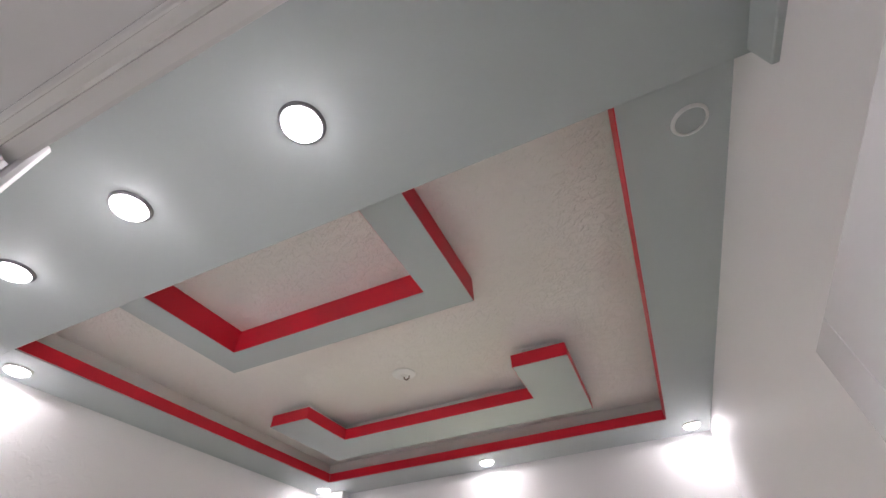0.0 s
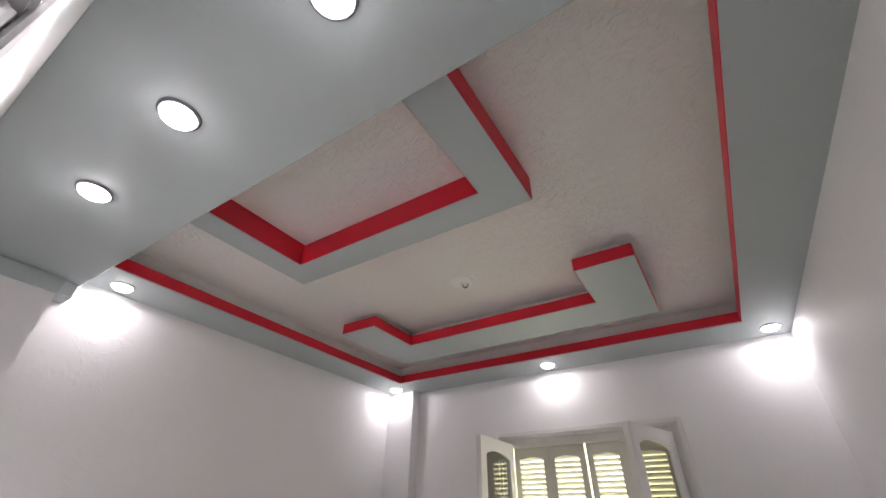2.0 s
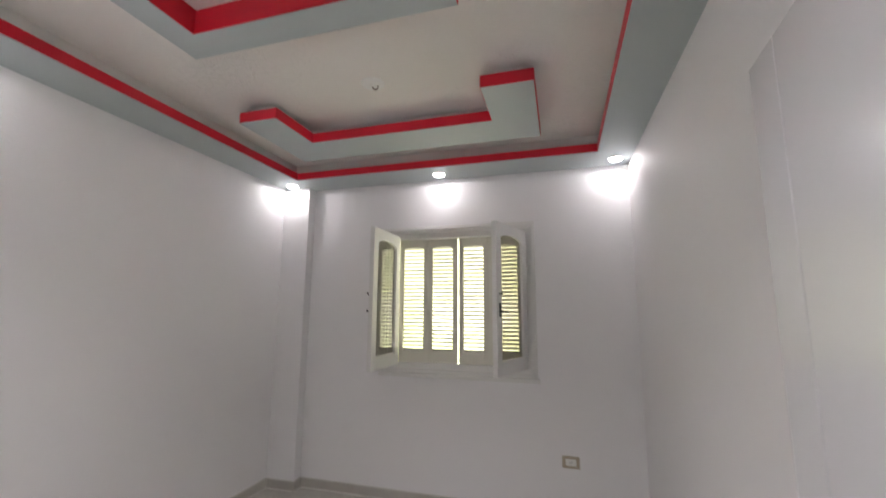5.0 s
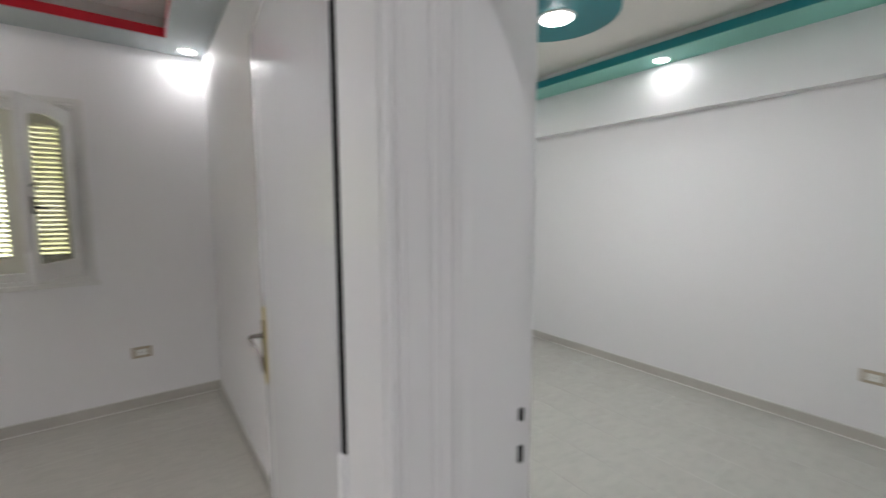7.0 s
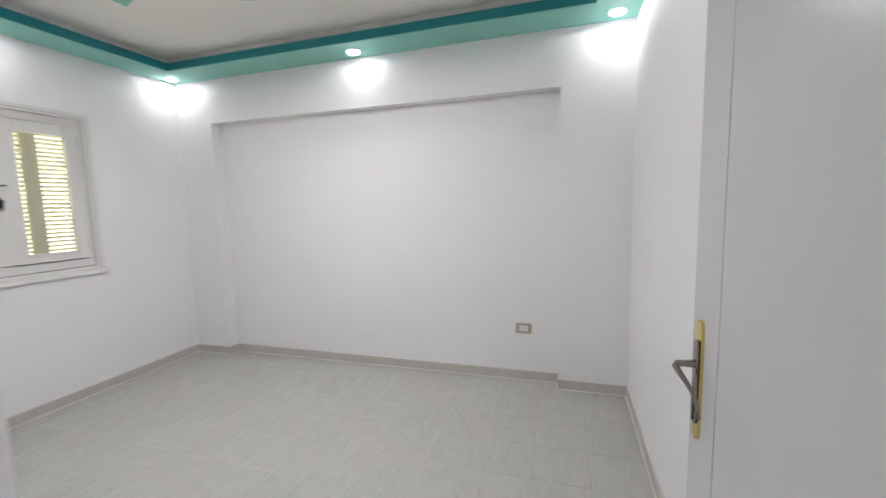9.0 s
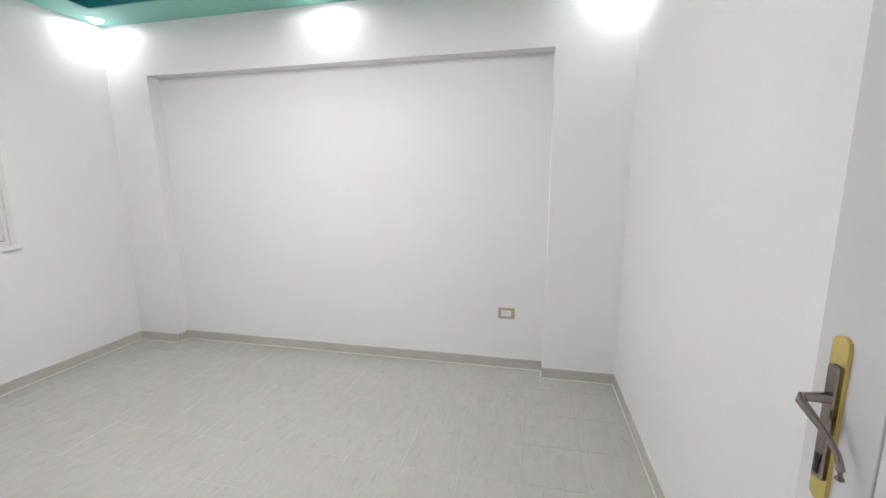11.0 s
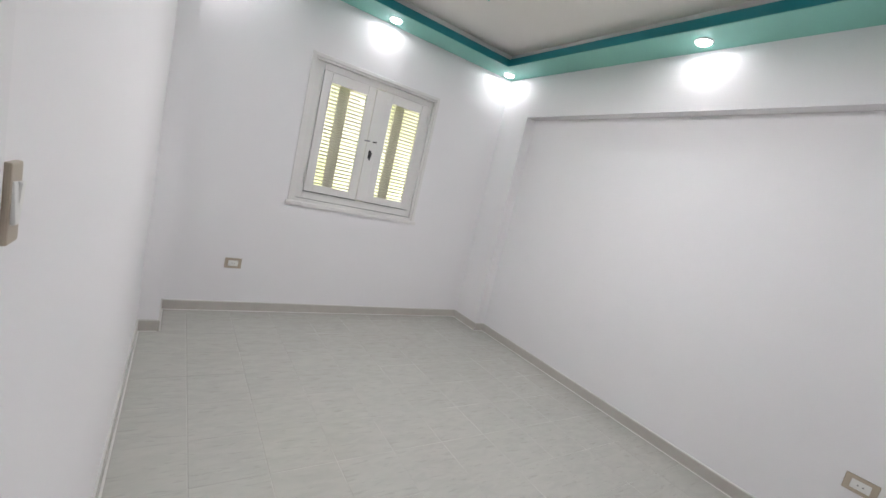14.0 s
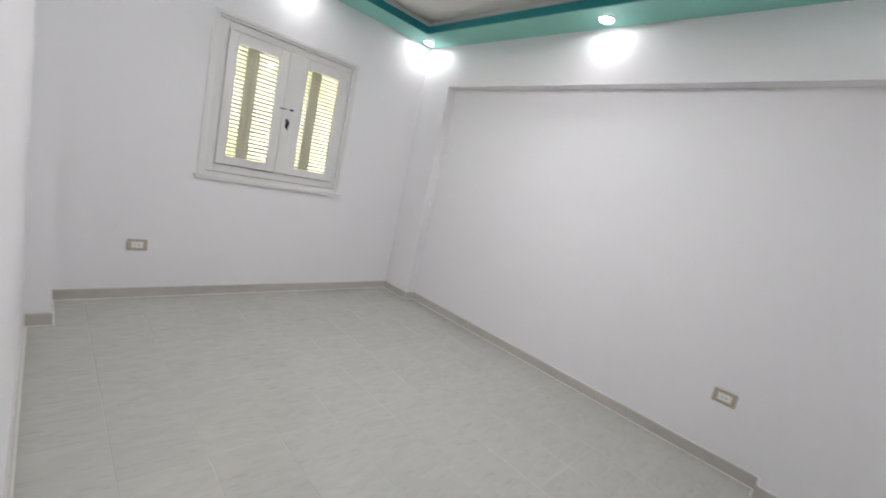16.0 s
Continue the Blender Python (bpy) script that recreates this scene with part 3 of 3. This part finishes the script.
downlight(1.61, -2.08, 2.598, rim=M_RINGW, size=2.0, label="wide round recessed downlight, lit, in the dark teal drum", watts=DRUM, wide=True)
# unseen hall lamps, places invented, added to light the door casings
for hx, hy in ((-0.45, -4.8), (-0.45, -5.6), (-1.7, -6.2)):
    downlight(hx, hy, 2.75, rim=M_RINGW, label="unseen lamp added in the hall ceiling to brighten the doorways", watts=HALL, wide=True)


# ---- windows ----
def arched_frame(w, h, t, stile, bottom, top, rise, bevel=True):
    """A frame in the x-z plane, 0..w by 0..h, thickness t along y, its opening arched at the top."""
    bm = boxes((0, stile, 0, t, 0, h), (w - stile, w, 0, t, 0, h), (stile, w - stile, 0, t, 0, bottom), bevel=0.002)
    k = 14
    arc = []
    for i in range(k + 1):
        u = i / k
        arc.append((stile + u * (w - 2 * stile), h - top - rise + rise * math.sin(math.pi * u) ** 0.7))
    pr = prism([(stile, h), (w - stile, h)] + arc[::-1], "y", 0.0005, t - 0.0005)
    tmp = bpy.data.meshes.new("tmp")
    pr.to_mesh(tmp)
    pr.free()
    bm.from_mesh(tmp)
    bpy.data.meshes.remove(tmp)
    return bm


def shutter(parent, x, y, z, w, h, ang=0, rise=0.02, st=0.04, bottom=0.116, top=0.083):
    """One louvred panel with its slats as pieces."""
    p = part("shutter", arched_frame(w, h, 0.028, st, bottom, top, rise), M_SHUT, parent, "cream louvred shutter panel", at=pose(x, y, z, 0, 0, ang))
    n = int((h - bottom - top) / 0.0322) + 1
    me = mesh_of("slat", box(st - 0.004, w - st + 0.004, -0.0165, 0.0165, -0.0028, 0.0028, 0.0012), M_SHUT)
    for i in range(n):
        s = new("slat", me)
        s.parent = p
        s.matrix_basis = pose(0, 0.014, bottom + 0.008 + i * 0.0322, -36, 0, 0)
    return p


def casement(parent, hinge, ang, w, h, glass_rise=0.035, label="white casement leaf with an arched pane"):
    """A glazed leaf: local x runs from the hinge to the free edge."""
    leaf = part("casement", arched_frame(w, h, 0.036, 0.075, 0.10, 0.075, glass_rise), M_WOODW, parent, label, at=pose(*hinge, 0, 0, ang))
    g = part("pane", box(0.07, w - 0.07, 0.016, 0.020, 0.095, h - 0.07), M_GLASS_TINTED, leaf, "tinted glass pane")
    g.visible_shadow = False
    return leaf


def reveal_frame(name, x0, x1, z0, z1, y, depth, label):
    """Window built into a wall opening: lining, thin trim and sill; returns the parent."""
    win = thing(name, pose(0, 0, 0), label, "window", "", "structure")
    T = 0.03
    part("lining", boxes((x0, x0 + T, y + 0.004, y + depth, z0, z1), (x1 - T, x1, y + 0.004, y + depth, z0, z1), (x0 + T, x1 - T, y + 0.004, y + depth, z1 - T, z1), (x0 + T, x1 - T, y + 0.004, y + depth, z0, z0 + T), bevel=0.002), M_WOODW, win, "white painted wooden lining")
    e = 0.018
    part("trim", boxes((x0 - e, x0 + 0.012, y - 0.012, y + 0.003, z0, z1 + e), (x1 - 0.012, x1 + e, y - 0.012, y + 0.003, z0, z1 + e), (x0 + 0.012, x1 - 0.012, y - 0.012, y + 0.003, z1 - 0.012, z1 + e), bevel=0.002), M_WOODW, win, "thin white trim bead")
    part("sill", box(x0 - 0.035, x1 + 0.035, y - 0.03, y + 0.002, z0 - 0.028, z0 + 0.004, 0.004, 2), M_WOODW, win, "white window sill")
    return win


# red room: casements folded into the room, louvred shutters closed behind
win_a = reveal_frame("window_1", WAX0, WAX1, WAZ0, WAZ1, 0.0, 0.19, "white wooden window, glazed leaves open, louvred shutters closed")
FX0, FX1 = -1.895, -0.815
part("frame", boxes((WAX0 + 0.03, FX0, 0.02, 0.085, WAZ0 + 0.03, WAZ1 - 0.03), (FX1, WAX1 - 0.03, 0.02, 0.085, WAZ0 + 0.03, WAZ1 - 0.03), (FX0, FX1, 0.02, 0.085, 2.115, WAZ1 - 0.03), (FX0, FX1, 0.02, 0.085, WAZ0 + 0.03, 1.065), bevel=0.003), M_WOODW, win_a, "white painted window frame")
for i, (x, w) in enumerate(((-1.894, 0.264), (-1.629, 0.262), (-1.353, 0.25), (-1.102, 0.283))):
    shutter(win_a, x, 0.088, 1.045, w, 1.09)
part("latch", tube([(-1.41, 0.1, 1.52), (-1.365, 0.09, 1.522), (-1.34, 0.1, 1.53)], 0.005), M_SWITCH, win_a, "pale shutter latch", True)
part("knob", lathe([(0.001, -0.012), (0.009, -0.01), (0.011, 0), (0.008, 0.008), (0.001, 0.01)], 14), M_WOODW, win_a, "small turn catch", True, pose(-1.4, 0.02, 2.155, 90))
la = casement(win_a, (-1.893, 0.0, 1.055), -90.5, 0.505, 1.075)
ra = casement(win_a, (-0.816, 0.018, 1.055), 180 + 70.8, 0.505, 1.075)
for leaf in (la, ra):
    y = -0.001 if leaf is la else 0.037
    s = -1 if leaf is la else 1
    part("handle", boxes((0.452, 0.476, min(y, y + s * 0.008), max(y, y + s * 0.008), 0.40, 0.50), bevel=0.003), M_BLACK, leaf, "black handle plate")
    part("handle", tube([(0.464, y, 0.44), (0.464, y + s * 0.03, 0.44), (0.45, y + s * 0.036, 0.437), (0.39, y + s * 0.036, 0.43)], [0.008, 0.007, 0.007, 0.005]), M_BLACK, leaf, "black lever handle", True)
    part("handle", tube([(0.464, y, 0.56), (0.464, y + s * 0.022, 0.565), (0.47, y + s * 0.03, 0.575)], [0.008, 0.008, 0.006]), M_BLACK, leaf, "black bolt knob", True)

# teal room: casements shut
win_b = reveal_frame("window_2", WBX0, WBX1, WBZ0, WBZ1, BN, 0.25, "white wooden window with both glazed leaves shut before shutters")
GX0, GX1, GZ0, GZ1 = 1.16, 2.172, 1.085, 2.095
part("frame", boxes((WBX0 + 0.03, GX0, BN + 0.03, BN + 0.1, WBZ0 + 0.03, WBZ1 - 0.03), (GX1, WBX1 - 0.03, BN + 0.03, BN + 0.1, WBZ0 + 0.03, WBZ1 - 0.03), (GX0, GX1, BN + 0.03, BN + 0.1, GZ1, WBZ1 - 0.03), (GX0, GX1, BN + 0.03, BN + 0.1, WBZ0 + 0.03, GZ0), bevel=0.003), M_WOODW, win_b, "white painted window frame")
mx = 1.665
for x0, x1 in ((GX0 + 0.002, mx - 0.04), (mx + 0.06, GX1 - 0.002)):
    w, h = x1 - x0, GZ1 - GZ0 - 0.006
    leaf = part("casement", boxes((0, 0.07, 0, 0.036, 0, h), (w - 0.07, w, 0, 0.036, 0, h), (0.07, w - 0.07, 0, 0.036, 0, 0.065), (0.07, w - 0.07, 0, 0.036, h - 0.08, h), bevel=0.003), M_WOODW, win_b, "white casement leaf, shut", at=pose(x0, BN + 0.018, GZ0 + 0.003))
    part("bead", boxes((0.064, 0.073, -0.005, 0.004, 0.058, h - 0.073), (w - 0.073, w - 0.064, -0.005, 0.004, 0.058, h - 0.073), (0.064, w - 0.064, -0.005, 0.004, 0.058, 0.067), (0.064, w - 0.064, -0.005, 0.004, h - 0.082, h - 0.073), bevel=0.0015), M_WOODW, leaf, "thin glazing bead")
    g = part("pane", box(0.067, w - 0.067, 0.016, 0.020, 0.06, h - 0.076), M_GLASS, leaf, "clear glass pane")
    g.visible_shadow = False
# near-black strips put the shade of the open joints into colour
for x0, x1 in ((GX0 - 0.001, mx - 0.04), (mx + 0.06, GX1 + 0.001)):
    part("gap_shade", boxes((x0, x1, BN + 0.0165, BN + 0.03, GZ0 - 0.0005, GZ0 + 0.0028)), M_DARK, win_b, "dark strip for the shaded gap under the leaf")
part("gap_shade", box(GX0 - 0.05, GX1 + 0.05, BN + 0.026, BN + 0.034, WBZ0 + 0.0305, WBZ0 + 0.034), M_DARK, win_b, "dark strip for the shaded gap under the frame")
part("astragal", box(mx - 0.038, mx + 0.058, BN + 0.006, BN + 0.018, GZ0 + 0.01, GZ1 - 0.01, 0.004), M_WOODW, win_b, "white meeting bead")
part("handle", boxes((mx - 0.006, mx + 0.018, BN - 0.002, BN + 0.006, 1.48, 1.555), bevel=0.003), M_BLACK, win_b, "black handle plate")
part("handle", tube([(mx + 0.008, BN, 1.53), (mx + 0.008, BN - 0.03, 1.53), (mx + 0.004, BN - 0.036, 1.51), (mx - 0.002, BN - 0.034, 1.465)], [0.008, 0.008, 0.007, 0.006]), M_BLACK, win_b, "black lever handle", True)
part("handle", tube([(mx + 0.02, BN + 0.005, 1.632), (mx + 0.022, BN - 0.02, 1.634), (mx + 0.04, BN - 0.024, 1.634)], 0.006), M_BLACK, win_b, "black bolt knob", True)
part("latch", tube([(mx - 0.062, BN + 0.012, 1.63), (mx - 0.04, BN + 0.003, 1.632), (mx - 0.015, BN + 0.004, 1.634)], 0.006), M_RING, win_b, "small metal catch", True)
for x in (GX0 - 0.012, GX1 + 0.012):
    for z in (1.2, 1.98):
        part("hinge", tube([(x, BN + 0.024, z - 0.045), (x, BN + 0.024, z + 0.045)], 0.006), M_WOODW, win_b, "painted hinge", True)
for x, w in ((1.098, 0.3), (1.399, 0.275), (1.675, 0.275), (1.951, 0.27)):
    shutter(win_b, x, BN + 0.165, 1.035, w, 1.11, rise=0.0, st=0.048, bottom=0.085, top=0.05)


# ---- doors ----
def door_leaf(parent, at, w, h, label, flip, pz):
    """Leaf from the hinge along local x; the seen face is at local y=0, its body behind it."""
    s = 1 if flip else -1
    t = 0.042
    Y = sorted((0.0, s * t))
    st = 0.115
    P = sorted((s * 0.0004, s * (t - 0.0004)))
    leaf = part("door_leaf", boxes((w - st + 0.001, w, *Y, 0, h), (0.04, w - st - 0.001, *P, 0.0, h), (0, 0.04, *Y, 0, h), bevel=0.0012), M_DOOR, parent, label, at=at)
    for face in (0, 1):
        f = -s if face == 0 else s
        y0 = 0.0 if face == 0 else s * t
        px = w - 0.044
        yy = sorted((y0, y0 + f * 0.006))
        plate = prism([(0.0135 * math.cos(a), 0.111 + 0.0135 * math.sin(a)) for a in [math.pi * k / 10 for k in range(11)]] + [(0.0135 * math.cos(a), -0.111 + 0.0135 * math.sin(a)) for a in [math.pi + math.pi * k / 10 for k in range(11)]], "y", yy[0], yy[1])
        part("handle_plate", plate, M_BRASS, leaf, "long brass handle plate", at=pose(px, 0, pz - 0.0))
        yq = sorted((y0 + f * 0.006, y0 + f * 0.011))
        part("inlay", box(-0.0095, 0.0095, *yq, -0.090, 0.082, 0.002), M_STEEL, leaf, "dark nickel inlay", at=pose(px, 0, pz))
        yk = sorted((y0 + f * 0.010, y0 + f * 0.0125))
        part("keyhole", boxes((-0.003, 0.003, *yk, -0.082, -0.06), (-0.0045, 0.0045, *yk, -0.062, -0.052)), M_BLACK, leaf, "black keyhole", at=pose(px, 0, pz))
        o = f
        pts = [(0, y0 + o * 0.008, 0.034), (0, y0 + o * 0.028, 0.034), (-0.001, y0 + o * 0.044, 0.034), (-0.005, y0 + o * 0.048, 0.031), (-0.012, y0 + o * 0.044, 0.022), (-0.024, y0 + o * 0.033, 0.004), (-0.033, y0 + o * 0.025, -0.012), (-0.042, y0 + o * 0.021, -0.026), (-0.048, y0 + o * 0.02, -0.042), (-0.047, y0 + o * 0.018, -0.056), (-0.04, y0 + o * 0.016, -0.06)]
        part("lever", tube(pts, [0.0085, 0.007, 0.0065, 0.0065, 0.006, 0.005, 0.0042, 0.0045, 0.0052, 0.005, 0.003], 12), M_STEEL, leaf, "curved dark nickel lever", True, pose(px, 0, pz))
    return leaf


# red room door: hinged on the east jamb, swung back along the east wall
JX = -0.184
JN, JS = -3.204, -4.0
d1 = thing("door_1", pose(0, 0, 0), "white gloss wooden door standing open inside its frame", "door", "", "structure")
JL = -0.950
part("jamb", boxes((JX, DAX1, HN, AS, 0, DOORH + 0.03), bevel=0.003), M_GLOSS, d1, "glossy white rebated jamb")
part("jamb", boxes((DAX0, JL, HN, AS - 0.032, 0, DOORH + 0.03), (DAX0, JL - 0.03, AS - 0.032, AS, 0, DOORH + 0.03), bevel=0.003), M_GLOSS, d1, "glossy white rebated jamb")
part("head", boxes((JL, JX, HN, AS - 0.031, DOORH, DOORH + 0.03), bevel=0.003), M_GLOSS, d1, "glossy white door head")
slope = [(-0.031, 0.004), (-0.03, 0.010), (-0.024, 0.013), (-0.015, 0.017), (-0.009, 0.024), (-0.006, 0.032), (-0.001, 0.036), (-0.001, 0.06), (-0.031, 0.06)]
part("moulding", prism([(AS - 0.012 + 0.62 * u, DOORH + v) for u, v in slope], "y", -JX, -JL + 0.03), M_RIPPLE, d1, "rippled gloss paint moulding", at=pose(0, 0, 0, 0, 0, 90))
part("moulding", prism([(JL - 0.4 * v + 0.003, AS + u) for u, v in slope[:-2]] + [(JL - 0.03, AS - 0.001), (JL - 0.03, AS - 0.031)], "z", 0.0, DOORH + 0.02), M_RIPPLE, d1, "rippled gloss paint moulding")
part("stop_bead", tube([(JL + 0.001, AS - 0.034, DOORH - 0.001), (JX, AS - 0.034, DOORH - 0.001)], 0.0035), M_RIPPLE, d1, "rounded stop edge", True)
CW = 0.075
part("casing", boxes((JX, JX + 0.118, HN - 0.016, HN - 0.001, 0, DOORH + CW), (JL - CW, JL, HN - 0.016, HN - 0.001, 0, DOORH + CW), (JL, JX, HN - 0.016, HN - 0.001, DOORH, DOORH + CW), (JX + 0.012, JX + 0.026, HN - 0.0195, HN - 0.014, 0, DOORH + CW), (JX + 0.062, JX + 0.08, HN - 0.0172, HN - 0.014, 0, DOORH + CW), (JX + 0.099, JX + 0.113, HN - 0.0188, HN - 0.014, 0, DOORH + CW), bevel=0.004), M_GLOSS, d1, "moulded white door casing")
part("casing", boxes((JL - 0.034 - 0.05, JL - 0.014, AS + 0.001, AS + 0.014, 0, DOORH + CW), (JL - 0.034, JX + 0.012, AS + 0.001, AS + 0.004, DOORH + 0.037, DOORH + CW), (JX + 0.05, JX + 0.1, AS + 0.001, AS + 0.014, 0, DOORH + CW), bevel=0.004), M_GLOSS, d1, "moulded white door casing")
part("corner_bead", boxes((JX + 0.119, HW + 0.004, HN - 0.008, HN - 0.001, 0, DOORH + CW), (HW - 0.002, HW + 0.01, HN - 0.006, JN, 0, DOORH + CW), bevel=0.003), M_GLOSS, d1, "white painted filler board")
# upper dark dot has no known use; the lock strike is the lower one
part("strike", boxes((JL - 0.0155, JL - 0.0105, AS + 0.011, AS + 0.016, 1.420, 1.429), bevel=0.001), M_DARK, d1, "dark lock hole")
part("strike", boxes((JL - 0.0155, JL - 0.0105, AS + 0.003, AS + 0.012, 1.03, 1.068), bevel=0.001), M_DARK, d1, "dark lock strike")
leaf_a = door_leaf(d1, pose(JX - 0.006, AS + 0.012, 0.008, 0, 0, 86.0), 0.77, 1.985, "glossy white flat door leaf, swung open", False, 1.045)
for z in (0.28, 1.04, 1.82):
    part("hinge", boxes((JX - 0.009, JX + 0.006, AS - 0.003, AS + 0.018, z - 0.045, z + 0.045), bevel=0.003), M_GLOSS, d1, "painted butt hinge")
# near-black strip puts the shade of the hinge gap into colour
part("shadow_gap", box(JX - 0.004, JX + 0.03, AS + 0.002, AS + 0.011, 0.0, 1.98), M_DARK, d1, "near-black strip for the shade in the hinge gap")

# teal room door: hinged on the south jamb, swung back beside the south wall
d2 = thing("door_2", pose(0, 0, 0), "white gloss wooden door standing wide open", "door", "", "structure")
part("jamb", boxes((HW, BW + 0.002, JN, -3.145, 0, DOORH + 0.03), bevel=0.003), M_GLOSS, d2, "glossy white rebated jamb with lock holes")
part("jamb", boxes((HW, BW - 0.05, DBY0, JS, 0, DOORH + 0.03), (BW - 0.05, BW, DBY0, JS - 0.012, 0, DOORH + 0.03), bevel=0.003), M_GLOSS, d2, "glossy white rebated jamb")
part("head", boxes((HW, BW - 0.05, JS, JN, DOORH, DOORH + 0.03), (BW - 0.05, BW, JS, JN, DOORH + 0.012, DOORH + 0.03), bevel=0.003), M_GLOSS, d2, "glossy white door head")
part("casing", boxes((HW - 0.016, HW - 0.001, JS - CW, JS, 0, DOORH + CW), (HW - 0.016, HW - 0.001, JS, JN, DOORH, DOORH + CW), bevel=0.004), M_GLOSS, d2, "moulded white door casing")
part("casing", boxes((BW + 0.001, BW + 0.014, JS - 0.012, JN + 0.012, DOORH + 0.012, DOORH + CW), bevel=0.004), M_GLOSS, d2, "moulded white door casing")
for z0, z1 in ((1.077, 1.103), (0.994, 1.029)):
    part("strike", box(0.12, 0.135, JN - 0.0015, JN + 0.004, z0, z1, 0.001), M_DARK, d2, "dark lock hole")
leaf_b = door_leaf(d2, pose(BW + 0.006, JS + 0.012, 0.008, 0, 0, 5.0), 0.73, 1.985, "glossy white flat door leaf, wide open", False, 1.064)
for z in (0.28, 1.04, 1.82):
    part("hinge", boxes((BW - 0.015, BW + 0.008, JS - 0.001, JS + 0.010, z - 0.04, z + 0.04), bevel=0.003), M_GLOSS, d2, "painted butt hinge")


# ---- sockets and switch ----
def socket(at, label):
    """Plate in the local x-z plane that faces local -y."""
    ob = thing("socket", at, label, "socket", "wall sockets")
    part("plate", box(-0.061, 0.061, -0.009, 0, -0.042, 0.042, 0.004, 2), M_BEIGE, ob)
    part("insert", box(-0.036, 0.036, -0.011, -0.004, -0.023, 0.023, 0.002), M_SWITCH, ob, "white socket insert")
    part("pin_hole", boxes((-0.012, -0.007, -0.0115, -0.006, -0.003, 0.003), (0.007, 0.012, -0.0115, -0.006, -0.003, 0.003), bevel=0.0005), M_BLACK, ob, "black pin holes")
    return ob


socket(pose(-0.498, AN, 0.42), "beige wall socket with a white insert, below the open window")
socket(pose(BE + REC, -3.339, 0.428, 0, 0, -90), "beige wall socket with a white insert, in the niche")
socket(pose(0.717, BN, 0.405), "beige wall socket with a white insert, near the corner pier")
sw = thing("light_switch", pose(BW, -3.130, 1.256, 0, 0, 90), "beige wall switch plate with white rockers beside the door", "light switch")
part("plate", box(-0.0145, 0.0145, -0.006, 0, -0.035, 0.035, 0.002, 2), M_BEIGE, sw)
for x in (-0.0055, 0.0055):
    part("rocker", box(x - 0.0052, x + 0.0052, -0.0085, -0.004, -0.018, 0.019, 0.0018, 2), M_SWITCH, sw, "white rocker", at=pose(0, 0, 0, 4 if x > 0 else -4))

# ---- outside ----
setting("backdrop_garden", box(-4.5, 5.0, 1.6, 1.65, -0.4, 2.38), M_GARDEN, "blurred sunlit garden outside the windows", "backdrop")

# ---- floors last: many single tiles ----
floor("floor_red_room", "polished grey ceramic floor tiles with faint joints", [(AW, 0.05, AS - 0.065, 0.0)], M_TILE_A, M_GROUT_A, 0.0014, 0.012)
floor("floor_teal_room", "grey glazed ceramic floor tiles with pale joints", [(BW - 0.06, BE + REC, BS, BN)])
floor("floor_hall", "grey glazed ceramic floor tiles with pale joints", [(HX0, BW - 0.06, HY0, AS - 0.065)])
